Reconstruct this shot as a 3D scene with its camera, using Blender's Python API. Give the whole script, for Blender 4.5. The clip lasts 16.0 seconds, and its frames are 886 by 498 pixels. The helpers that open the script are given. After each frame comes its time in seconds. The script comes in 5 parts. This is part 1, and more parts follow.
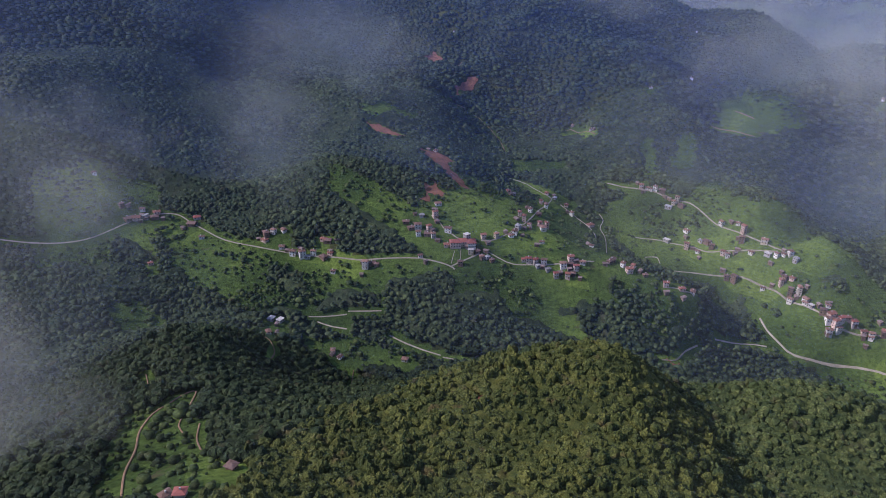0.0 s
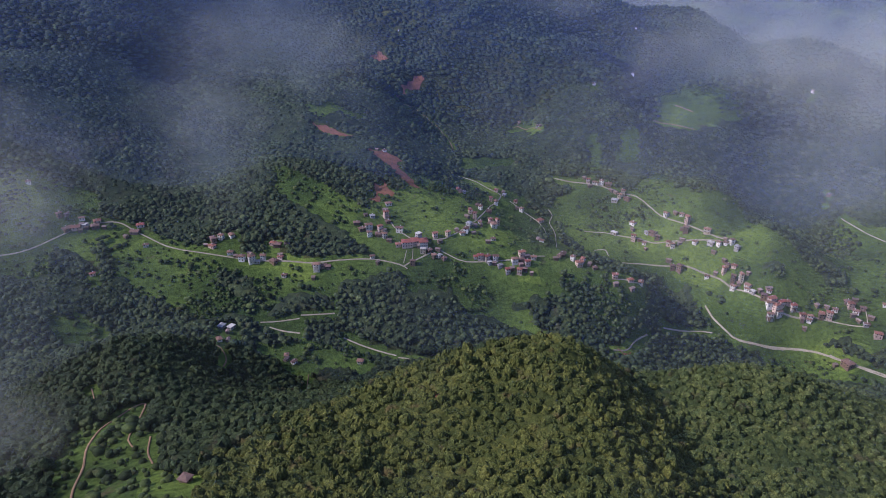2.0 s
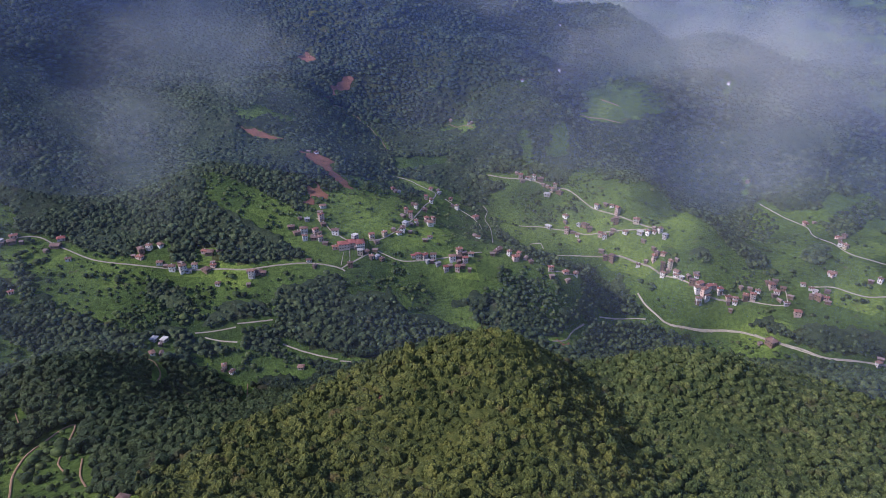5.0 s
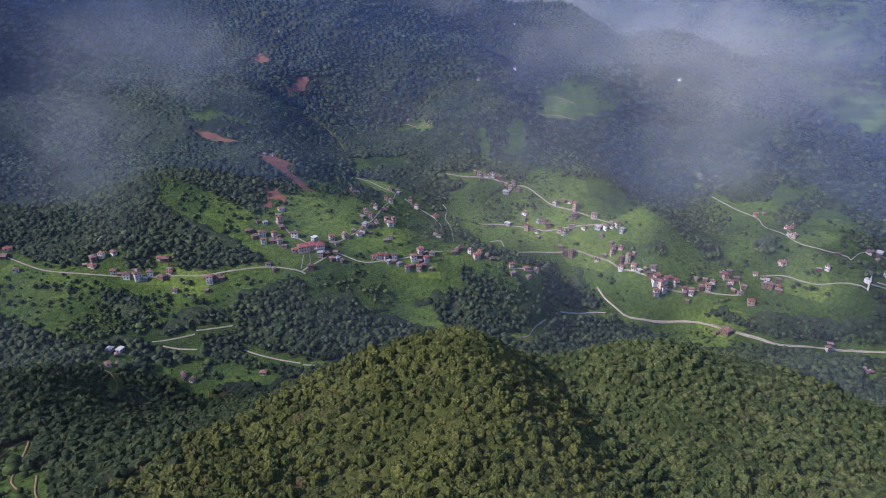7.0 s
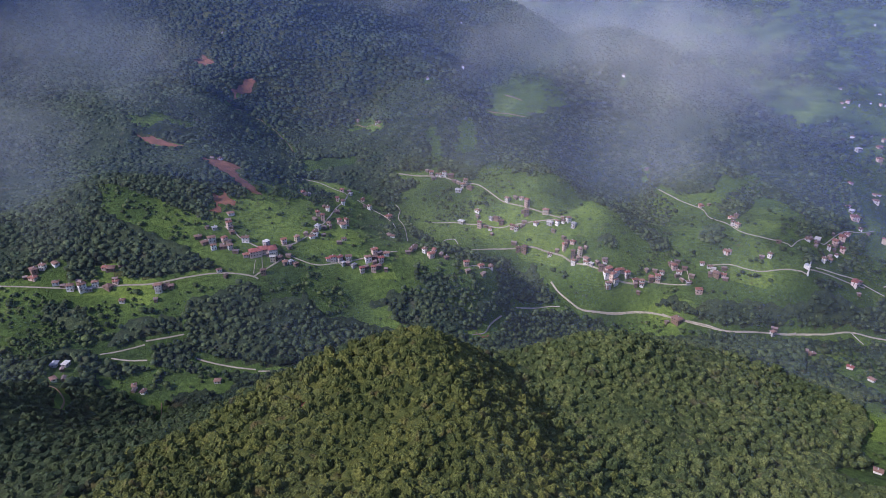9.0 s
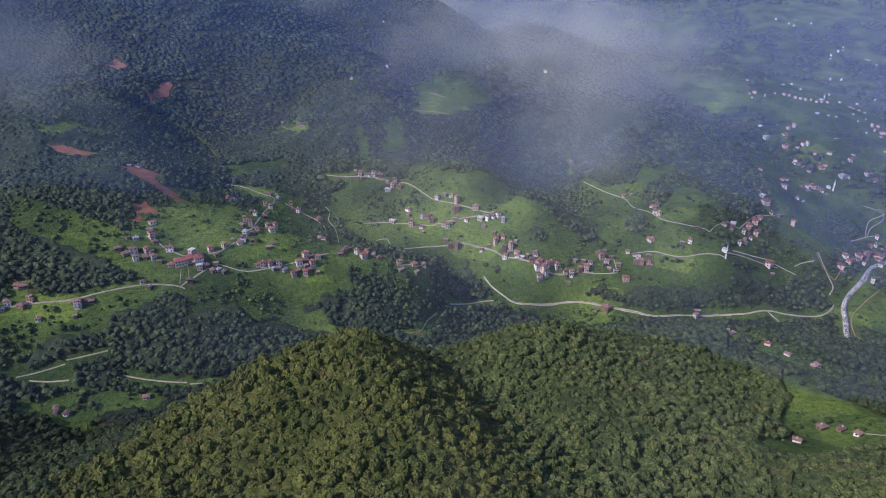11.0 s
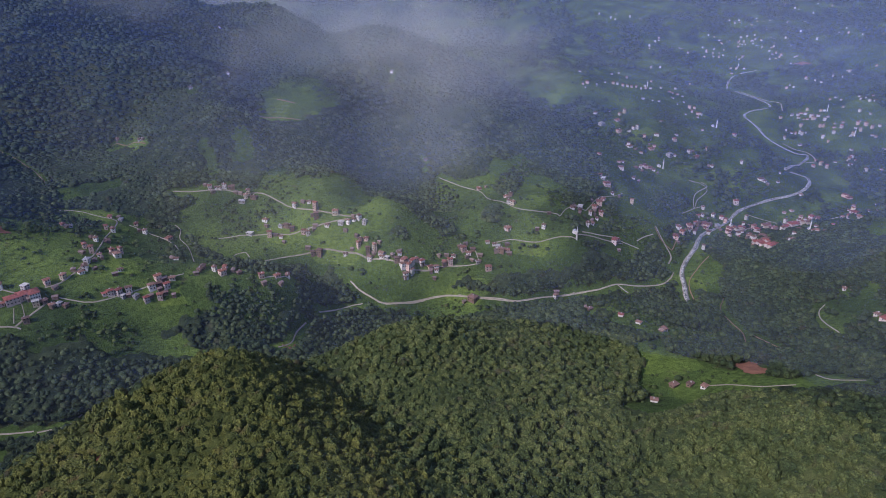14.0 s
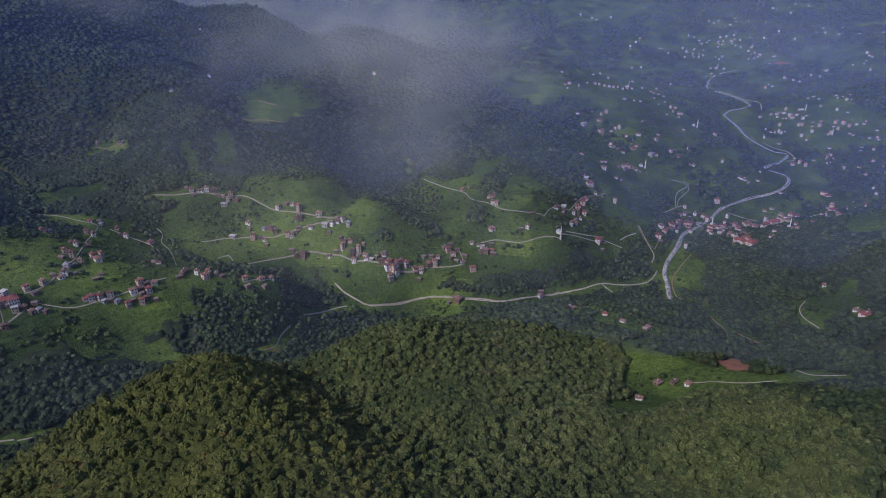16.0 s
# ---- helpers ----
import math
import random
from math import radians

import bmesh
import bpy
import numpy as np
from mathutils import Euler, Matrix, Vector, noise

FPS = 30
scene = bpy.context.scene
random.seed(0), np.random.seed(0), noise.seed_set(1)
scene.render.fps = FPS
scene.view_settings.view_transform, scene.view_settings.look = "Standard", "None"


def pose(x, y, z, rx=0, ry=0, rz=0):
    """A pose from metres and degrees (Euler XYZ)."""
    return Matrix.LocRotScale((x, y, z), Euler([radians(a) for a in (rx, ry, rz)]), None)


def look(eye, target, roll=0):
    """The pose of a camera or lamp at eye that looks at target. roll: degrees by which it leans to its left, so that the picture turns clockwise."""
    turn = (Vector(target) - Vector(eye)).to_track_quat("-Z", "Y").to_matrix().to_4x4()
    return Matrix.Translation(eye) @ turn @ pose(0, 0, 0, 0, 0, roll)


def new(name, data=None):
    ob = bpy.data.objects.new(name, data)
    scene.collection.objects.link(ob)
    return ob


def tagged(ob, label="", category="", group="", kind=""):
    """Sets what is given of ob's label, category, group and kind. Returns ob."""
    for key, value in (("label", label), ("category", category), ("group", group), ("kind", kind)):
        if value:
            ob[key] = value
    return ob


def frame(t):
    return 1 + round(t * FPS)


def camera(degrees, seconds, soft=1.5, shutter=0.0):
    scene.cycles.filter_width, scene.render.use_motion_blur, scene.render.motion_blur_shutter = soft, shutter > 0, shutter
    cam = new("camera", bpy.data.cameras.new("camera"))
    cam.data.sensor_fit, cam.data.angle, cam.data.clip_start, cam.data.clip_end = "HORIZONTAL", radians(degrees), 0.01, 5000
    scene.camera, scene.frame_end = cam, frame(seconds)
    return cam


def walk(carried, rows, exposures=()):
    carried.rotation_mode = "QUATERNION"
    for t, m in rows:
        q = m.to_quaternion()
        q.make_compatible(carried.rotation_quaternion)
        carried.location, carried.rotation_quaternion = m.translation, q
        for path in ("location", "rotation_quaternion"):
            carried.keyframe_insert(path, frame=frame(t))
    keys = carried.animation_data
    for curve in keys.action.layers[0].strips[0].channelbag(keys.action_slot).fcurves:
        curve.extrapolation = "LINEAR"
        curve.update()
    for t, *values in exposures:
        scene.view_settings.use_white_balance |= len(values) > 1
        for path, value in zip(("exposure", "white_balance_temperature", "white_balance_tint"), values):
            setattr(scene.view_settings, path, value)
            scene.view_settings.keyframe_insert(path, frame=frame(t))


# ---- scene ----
# ---- camera: hovers on one spot, 450 m over the river, and turns to the right ----
EYE = (0.0, 0.0, 450.0)
PATH = [  # seconds, yaw, pitch, roll in degrees
    (0, 0.00, -25.20, 0.05),
    (0.5, -0.78, -25.20, 0.03),
    (1, -1.82, -25.21, -0.00),
    (1.5, -3.09, -25.24, -0.00),
    (2, -4.48, -25.27, 0.01),
    (2.5, -5.74, -25.29, 0.01),
    (3, -6.64, -25.30, -0.02),
    (3.5, -7.70, -25.32, 0.00),
    (6, -12.00, -25.36, -0.02),
    (6.5, -12.98, -25.38, -0.01),
    (7, -13.97, -25.39, 0.00),
    (7.5, -14.98, -25.41, 0.03),
    (8, -16.09, -25.42, 0.01),
    (8.5, -17.14, -25.44, 0.00),
    (9, -18.24, -25.45, -0.02),
    (11.5, -27.17, -25.57, 0.08),
    (12, -30.18, -25.57, 0.05),
    (12.5, -32.78, -25.56, 0.04),
    (13, -34.86, -25.52, 0.05),
    (13.5, -36.14, -25.48, -0.02),
    (14, -37.25, -25.44, -0.04),
    (14.5, -37.83, -25.39, -0.09),
    (15, -38.16, -25.37, -0.06),
    (15.5, -38.42, -25.36, -0.04),
    (16, -38.70, -25.35, -0.01),
]
cam = camera(66.3, 16.0, soft=0.65)
walk(cam, [(t, pose(*EYE, 90 + p, 0, y) @ pose(0, 0, 0, 0, 0, r)) for t, y, p, r in PATH],
     exposures=[(0, 0.18, 5800, 28), (3.5, 0.36, 5800, 28), (7, 0.45, 5800, 28), (9, 0.44, 5800, 28), (12.5, 0.22, 5800, 28), (14.5, -0.06, 5800, 28), (16, -0.32, 5800, 28)])

# ---- world and sun ----
SUN_AZIMUTH, SUN_ELEVATION = radians(-94), radians(39)
world = bpy.data.worlds.new("sky")
scene.world = world
world.use_nodes = True
sky = world.node_tree.nodes.new("ShaderNodeTexSky")
sky.sky_type, sky.sun_disc = "NISHITA", False
sky.sun_elevation, sky.sun_rotation = SUN_ELEVATION, SUN_AZIMUTH
sky.altitude, sky.dust_density = 800, 1.5
world.node_tree.links.new(sky.outputs[0], world.node_tree.nodes["Background"].inputs[0])
world.node_tree.nodes["Background"].inputs[1].default_value = 0.125

sun = new("sun", bpy.data.lights.new("sun", "SUN"))
sun.data.energy, sun.data.angle, sun.data.color = 3.3, radians(2.5), (1.0, 0.92, 0.80)
sun_way = Vector((math.sin(SUN_AZIMUTH) * math.cos(SUN_ELEVATION), math.cos(SUN_AZIMUTH) * math.cos(SUN_ELEVATION), math.sin(SUN_ELEVATION)))
sun.matrix_world = look(sun_way * 2000, (0, 0, 0))
scene.cycles.transparent_max_bounces = 24

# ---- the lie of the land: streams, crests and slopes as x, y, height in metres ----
# points set along sight lines from the camera, with distances or heights assumed
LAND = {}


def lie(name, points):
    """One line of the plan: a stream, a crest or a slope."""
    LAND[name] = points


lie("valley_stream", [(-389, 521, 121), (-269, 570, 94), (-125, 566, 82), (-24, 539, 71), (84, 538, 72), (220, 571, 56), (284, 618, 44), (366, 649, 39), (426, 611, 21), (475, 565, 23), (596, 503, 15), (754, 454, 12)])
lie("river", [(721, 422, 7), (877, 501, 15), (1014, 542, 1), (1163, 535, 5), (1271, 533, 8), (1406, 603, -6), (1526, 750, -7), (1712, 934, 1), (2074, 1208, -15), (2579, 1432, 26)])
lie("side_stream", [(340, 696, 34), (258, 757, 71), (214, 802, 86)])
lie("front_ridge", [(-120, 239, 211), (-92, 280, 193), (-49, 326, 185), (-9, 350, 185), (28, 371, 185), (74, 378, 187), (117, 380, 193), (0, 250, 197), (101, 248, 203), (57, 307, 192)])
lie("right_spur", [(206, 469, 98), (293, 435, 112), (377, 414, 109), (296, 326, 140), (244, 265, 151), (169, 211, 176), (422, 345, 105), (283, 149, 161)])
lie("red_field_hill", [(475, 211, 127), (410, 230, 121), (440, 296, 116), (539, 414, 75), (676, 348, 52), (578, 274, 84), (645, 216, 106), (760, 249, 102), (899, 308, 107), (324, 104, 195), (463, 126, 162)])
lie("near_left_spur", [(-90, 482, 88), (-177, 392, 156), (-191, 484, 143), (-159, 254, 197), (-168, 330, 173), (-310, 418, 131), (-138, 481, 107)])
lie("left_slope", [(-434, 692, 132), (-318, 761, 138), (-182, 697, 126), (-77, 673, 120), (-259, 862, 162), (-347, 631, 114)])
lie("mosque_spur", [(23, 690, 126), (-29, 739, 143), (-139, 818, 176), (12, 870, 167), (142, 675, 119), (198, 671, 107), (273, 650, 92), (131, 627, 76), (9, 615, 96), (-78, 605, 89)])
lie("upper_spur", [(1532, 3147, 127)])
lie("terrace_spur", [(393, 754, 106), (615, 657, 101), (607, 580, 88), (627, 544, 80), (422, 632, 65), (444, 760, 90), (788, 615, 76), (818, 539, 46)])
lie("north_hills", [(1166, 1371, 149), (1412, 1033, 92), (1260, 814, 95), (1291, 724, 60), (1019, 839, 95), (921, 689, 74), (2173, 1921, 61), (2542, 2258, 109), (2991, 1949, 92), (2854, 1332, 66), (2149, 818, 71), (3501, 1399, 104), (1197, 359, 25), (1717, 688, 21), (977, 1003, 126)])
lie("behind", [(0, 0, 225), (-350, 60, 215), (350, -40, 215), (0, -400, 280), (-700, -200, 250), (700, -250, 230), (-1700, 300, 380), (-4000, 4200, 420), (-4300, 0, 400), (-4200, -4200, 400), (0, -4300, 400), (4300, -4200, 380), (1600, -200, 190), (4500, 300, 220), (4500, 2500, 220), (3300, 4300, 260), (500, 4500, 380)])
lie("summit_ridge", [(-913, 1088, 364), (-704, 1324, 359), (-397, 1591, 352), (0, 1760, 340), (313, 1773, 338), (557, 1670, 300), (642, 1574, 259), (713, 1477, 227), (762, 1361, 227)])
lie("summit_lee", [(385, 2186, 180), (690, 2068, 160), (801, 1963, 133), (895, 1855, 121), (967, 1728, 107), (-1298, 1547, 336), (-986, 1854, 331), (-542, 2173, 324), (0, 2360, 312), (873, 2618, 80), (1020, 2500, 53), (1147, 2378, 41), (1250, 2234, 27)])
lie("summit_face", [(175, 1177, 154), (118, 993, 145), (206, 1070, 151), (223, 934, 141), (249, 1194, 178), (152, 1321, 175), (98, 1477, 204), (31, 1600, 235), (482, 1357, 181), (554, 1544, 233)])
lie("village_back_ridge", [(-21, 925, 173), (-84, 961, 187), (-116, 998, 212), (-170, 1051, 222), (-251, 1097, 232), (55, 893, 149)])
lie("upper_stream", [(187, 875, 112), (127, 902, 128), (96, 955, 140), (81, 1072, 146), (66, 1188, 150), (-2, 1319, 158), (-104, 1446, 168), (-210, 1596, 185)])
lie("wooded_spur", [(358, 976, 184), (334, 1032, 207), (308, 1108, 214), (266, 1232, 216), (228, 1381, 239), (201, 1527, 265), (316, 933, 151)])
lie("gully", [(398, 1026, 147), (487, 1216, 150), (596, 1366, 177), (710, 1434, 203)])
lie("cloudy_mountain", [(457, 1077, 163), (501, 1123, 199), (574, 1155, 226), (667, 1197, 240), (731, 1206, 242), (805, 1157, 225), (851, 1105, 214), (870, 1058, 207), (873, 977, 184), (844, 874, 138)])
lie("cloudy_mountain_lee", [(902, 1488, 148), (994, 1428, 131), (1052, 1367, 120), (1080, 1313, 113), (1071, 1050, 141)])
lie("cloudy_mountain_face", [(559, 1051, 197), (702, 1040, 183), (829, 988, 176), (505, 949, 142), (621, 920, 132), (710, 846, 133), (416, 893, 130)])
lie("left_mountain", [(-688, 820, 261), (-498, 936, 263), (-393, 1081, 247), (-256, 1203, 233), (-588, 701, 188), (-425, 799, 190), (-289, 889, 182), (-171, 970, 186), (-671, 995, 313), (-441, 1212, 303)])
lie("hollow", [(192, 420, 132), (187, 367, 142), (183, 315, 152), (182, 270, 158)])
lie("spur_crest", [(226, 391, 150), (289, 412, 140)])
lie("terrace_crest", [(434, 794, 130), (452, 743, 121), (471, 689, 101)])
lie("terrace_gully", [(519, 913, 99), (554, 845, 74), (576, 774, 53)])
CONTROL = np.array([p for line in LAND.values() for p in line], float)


def plate(r2):
    return 0.5 * r2 * np.log(r2 + 1e-6)


def plate_weights(c, smooth=0.02):
    n = len(c)
    xy = c[:, :2] / 1000
    k = plate(((xy[:, None] - xy[None]) ** 2).sum(-1)) + smooth * 0.01 * np.eye(n)
    p = np.c_[np.ones(n), xy]
    return np.linalg.solve(np.block([[k, p], [p.T, np.zeros((3, 3))]]), np.r_[c[:, 2], 0, 0, 0])


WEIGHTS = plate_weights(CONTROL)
LATTICE = np.random.default_rng(4).uniform(0, 2 * math.pi, (256, 256))


def rolling(x, y):
    """Smooth noise of unit wavelength, about -0.7 to 0.7."""
    i, j = np.floor(x).astype(int), np.floor(y).astype(int)
    u, v = x - i, y - j
    su, sv = u * u * u * (u * (6 * u - 15) + 10), v * v * v * (v * (6 * v - 15) + 10)

    def corner(a, b):
        way = LATTICE[(i + a) % 256, (j + b) % 256]
        return np.cos(way) * (u - a) + np.sin(way) * (v - b)

    return (corner(0, 0) * (1 - su) + corner(1, 0) * su) * (1 - sv) + (corner(0, 1) * (1 - su) + corner(1, 1) * su) * sv


def spurs(x, y):
    """Sharp little crests with gullies between them, in metres about zero."""
    wx, wy = x + 70 * rolling(x / 310 + 9.1, y / 310 + 2.7), y + 70 * rolling(x / 290 + 4.4, y / 290 + 7.9)
    out, keep = 0, 1
    for length, a in ((430, 46), (240, 32), (130, 14), (72, 5)):
        r = 1 - 2.4 * np.abs(rolling(wx / length + 0.37 * length, wy / length + 0.11 * length))
        out = out + a * keep * (r - 0.42)
        keep = np.clip(0.35 + 0.8 * r, 0, 1)
    return out


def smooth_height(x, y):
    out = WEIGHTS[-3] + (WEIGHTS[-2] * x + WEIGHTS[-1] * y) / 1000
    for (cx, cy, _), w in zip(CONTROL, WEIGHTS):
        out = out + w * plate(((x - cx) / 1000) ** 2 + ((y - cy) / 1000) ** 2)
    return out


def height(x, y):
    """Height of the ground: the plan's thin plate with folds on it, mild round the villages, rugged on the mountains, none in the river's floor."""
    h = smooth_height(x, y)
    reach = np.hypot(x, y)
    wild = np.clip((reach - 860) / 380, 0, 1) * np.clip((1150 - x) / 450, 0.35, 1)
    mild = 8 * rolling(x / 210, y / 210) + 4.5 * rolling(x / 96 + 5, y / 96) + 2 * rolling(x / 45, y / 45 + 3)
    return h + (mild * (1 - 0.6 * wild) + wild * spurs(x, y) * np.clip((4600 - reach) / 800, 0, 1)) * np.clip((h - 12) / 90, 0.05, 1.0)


def axis(lo, hi, fine_lo, fine_hi, step, grow):
    """Grid lines: evenly spaced in the near stretch, wider and wider outside it."""
    mid = list(np.arange(fine_lo, fine_hi + 1, step))
    left, right, s = [], [], step
    while (left[-1] if left else fine_lo) > lo:
        s = min(s * grow, 90)
        left.append((left[-1] if left else fine_lo) - s)
    s = step
    while (right[-1] if right else fine_hi) < hi:
        s = min(s * grow, 90)
        right.append((right[-1] if right else fine_hi) + s)
    return np.array(left[::-1] + mid + right)


GX = axis(-4700, 4700, -650, 1300, 9.0, 1.035)
GY = axis(-2500, 4700, 60, 1250, 9.0, 1.035)
GZ = height(GX[:, None], GY[None, :])


def ground_z(x, y):
    """Height of the ground's mesh at x, y (numbers or arrays)."""
    x, y = np.asarray(x, float), np.asarray(y, float)
    i = np.clip(np.searchsorted(GX, x) - 1, 0, len(GX) - 2)
    j = np.clip(np.searchsorted(GY, y) - 1, 0, len(GY) - 2)
    u, v = (x - GX[i]) / (GX[i + 1] - GX[i]), (y - GY[j]) / (GY[j + 1] - GY[j])
    return (GZ[i, j] * (1 - u) + GZ[i + 1, j] * u) * (1 - v) + (GZ[i, j + 1] * (1 - u) + GZ[i + 1, j + 1] * u) * v


# ---- materials ----
def material(name):
    m = bpy.data.materials.new(name)
    m.use_nodes = True
    return m, m.node_tree.nodes, m.node_tree.links, m.node_tree.nodes["Principled BSDF"]


def add(nodes, kind, **values):
    n = nodes.new(kind)
    for key, value in values.items():
        n.inputs[key.replace("_", " ")].default_value = value
    return n


def ramp(nodes, links, source, stops):
    r = nodes.new("ShaderNodeValToRGB")
    links.new(source, r.inputs[0])
    e = r.color_ramp.elements
    e[0].position, e[0].color = stops[0][0], (*stops[0][1], 1)
    e[1].position, e[1].color = stops[-1][0], (*stops[-1][1], 1)
    for at, colour in stops[1:-1]:
        e.new(at).color = (*colour, 1)
    return r.outputs[0]


def place(nodes):
    return nodes.new("ShaderNodeNewGeometry").outputs["Position"]


def noise_at(nodes, links, where, scale, detail=3.0, rough=0.55):
    n = add(nodes, "ShaderNodeTexNoise", Scale=scale, Detail=detail, Roughness=rough)
    links.new(where, n.inputs["Vector"])
    return n.outputs[0]


def blend(nodes, links, fac, a, b, mode="MIX"):
    m = nodes.new("ShaderNodeMix")
    m.data_type, m.blend_type = "RGBA", mode
    for plug, value in ((m.inputs[0], fac), (m.inputs[6], a), (m.inputs[7], b)):
        if hasattr(value, "links"):
            links.new(value, plug)
        else:
            plug.default_value = value if isinstance(value, float) else (*value, 1)
    return m.outputs[2]


def bump(nodes, links, bsdf, source, strength, distance):
    b = add(nodes, "ShaderNodeBump", Strength=strength, Distance=distance)
    links.new(source, b.inputs["Height"])
    links.new(b.outputs[0], bsdf.inputs["Normal"])


def grass_material(name, low, mid, high, earth):
    m, nodes, links, bsdf = material(name)
    p = place(nodes)
    broad = ramp(nodes, links, noise_at(nodes, links, p, 0.012, 4), [(0.36, low), (0.52, mid), (0.68, high)])
    plots = nodes.new("ShaderNodeTexVoronoi")
    plots.inputs["Scale"].default_value = 0.022
    links.new(p, plots.inputs["Vector"])
    tone = ramp(nodes, links, plots.outputs["Color"], [(0.15, (0.6, 0.66, 0.62)), (0.6, (1.0, 1.0, 1.0)), (0.85, (1.5, 1.4, 1.1))])
    colour = blend(nodes, links, 0.7, broad, tone, "MULTIPLY")
    fine = ramp(nodes, links, noise_at(nodes, links, p, 0.25, 5, 0.7), [(0.33, (0.45, 0.5, 0.45)), (0.67, (1.5, 1.45, 1.3))])
    colour = blend(nodes, links, 0.8, colour, fine, "MULTIPLY")
    # tea terraces: narrow steps that follow the height lines
    tall = nodes.new("ShaderNodeSeparateXYZ")
    links.new(p, tall.inputs[0])
    wob = nodes.new("ShaderNodeMath")
    wob.operation = "MULTIPLY_ADD"
    links.new(noise_at(nodes, links, p, 0.06, 3), wob.inputs[0])
    wob.inputs[1].default_value = 9.0
    links.new(tall.outputs["Z"], wob.inputs[2])
    step = nodes.new("ShaderNodeMath")
    step.operation = "PINGPONG"
    links.new(wob.outputs[0], step.inputs[0])
    step.inputs[1].default_value = 1.3
    lines = ramp(nodes, links, step.outputs[0], [(0.15, (0.55, 0.57, 0.58)), (0.45, (1, 1, 1))])
    where = ramp(nodes, links, noise_at(nodes, links, p, 0.017, 3), [(0.47, (0, 0, 0)), (0.58, (0.8,) * 3)])
    colour = blend(nodes, links, where, colour, blend(nodes, links, 1.0, colour, lines, "MULTIPLY"))
    bare = ramp(nodes, links, noise_at(nodes, links, p, 0.05, 5, 0.65), [(0.63, (0, 0, 0)), (0.75, (1, 1, 1))])
    colour = blend(nodes, links, bare, colour, earth)
    links.new(colour, bsdf.inputs["Base Color"])
    bsdf.inputs["Roughness"].default_value = 0.95
    bsdf.inputs["Specular IOR Level"].default_value = 0.1
    bump(nodes, links, bsdf, noise_at(nodes, links, p, 0.35, 6, 0.7), 0.9, 2.0)
    return m


def leaf_material(name, dark, mid, light, turned, spread=0.45):
    """Foliage: each clump its own tone, each stand of trees its own hue, a few crowns turning brown."""
    m, nodes, links, bsdf = material(name)
    geo = nodes.new("ShaderNodeNewGeometry")
    p = geo.outputs["Position"]
    stand = noise_at(nodes, links, p, 0.03, 3)
    tree = noise_at(nodes, links, p, 0.16, 1)
    both = blend(nodes, links, 0.55, stand, tree)
    colour = ramp(nodes, links, both, [(0.38, dark), (0.5, mid), (0.62, light)])
    clump = ramp(nodes, links, geo.outputs["Random Per Island"], [(0.0, (1 - spread, 1 - 0.9 * spread, 1 - spread)), (1.0, (1 + spread, 1 + spread, 1 + 0.8 * spread))])
    colour = blend(nodes, links, 1.0, colour, clump, "MULTIPLY")
    old = ramp(nodes, links, noise_at(nodes, links, p, 0.075, 2), [(0.62, (0, 0, 0)), (0.74, (0.7, 0.7, 0.7))])
    colour = blend(nodes, links, old, colour, turned)
    fine = ramp(nodes, links, noise_at(nodes, links, p, 1.1, 6, 0.8), [(0.34, (0.35, 0.38, 0.36)), (0.66, (1.7, 1.66, 1.5))])
    colour = blend(nodes, links, 0.8, colour, fine, "MULTIPLY")
    links.new(colour, bsdf.inputs["Base Color"])
    bsdf.inputs["Roughness"].default_value = 0.7
    bsdf.inputs["Specular IOR Level"].default_value = 0.15
    bump(nodes, links, bsdf, noise_at(nodes, links, p, 0.9, 5, 0.75), 0.7, 0.8)
    return m


def plain_material(name, colour, rough=0.85, metal=0.0, spread=0.25, scale=0.4, each=0.2):
    """A surface with blotches, grain and a tone of its own for each object."""
    m, nodes, links, bsdf = material(name)
    p = place(nodes)
    blotch = ramp(nodes, links, noise_at(nodes, links, p, scale, 5, 0.65), [(0.25, (1 - spread,) * 3), (0.75, (1 + spread,) * 3)])
    own = ramp(nodes, links, nodes.new("ShaderNodeObjectInfo").outputs["Random"], [(0, (1 - each,) * 3), (1, (1 + each,) * 3)])
    tint = blend(nodes, links, 1.0, blotch, own, "MULTIPLY")
    links.new(blend(nodes, links, 1.0, colour, tint, "MULTIPLY"), bsdf.inputs["Base Color"])
    bsdf.inputs["Roughness"].default_value, bsdf.inputs["Metallic"].default_value = rough, metal
    bump(nodes, links, bsdf, noise_at(nodes, links, p, scale * 6, 4), 0.3, 0.05)
    return m


GRASS = grass_material("meadow_grass", (0.044, 0.078, 0.022), (0.078, 0.126, 0.030), (0.112, 0.172, 0.038), (0.10, 0.085, 0.045))
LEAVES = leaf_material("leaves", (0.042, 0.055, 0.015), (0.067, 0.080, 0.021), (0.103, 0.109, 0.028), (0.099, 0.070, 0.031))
VALLEY_LEAVES = leaf_material("valley_leaves", (0.027, 0.044, 0.024), (0.043, 0.063, 0.030), (0.068, 0.090, 0.040), (0.066, 0.066, 0.039))
FAR_LEAVES = leaf_material("far_leaves", (0.022, 0.038, 0.022), (0.036, 0.058, 0.027), (0.063, 0.086, 0.032), (0.059, 0.063, 0.029), 0.28)
# VALLEY_LEAVES about a quarter darker: cloud shade put into the leaf colour
CLOUD_SHADE_LEAVES = leaf_material("cloud_shade_leaves", (0.020, 0.034, 0.016), (0.031, 0.048, 0.021), (0.052, 0.070, 0.028), (0.060, 0.050, 0.028))
BARK = plain_material("bark", (0.09, 0.07, 0.05), 0.9, scale=2)
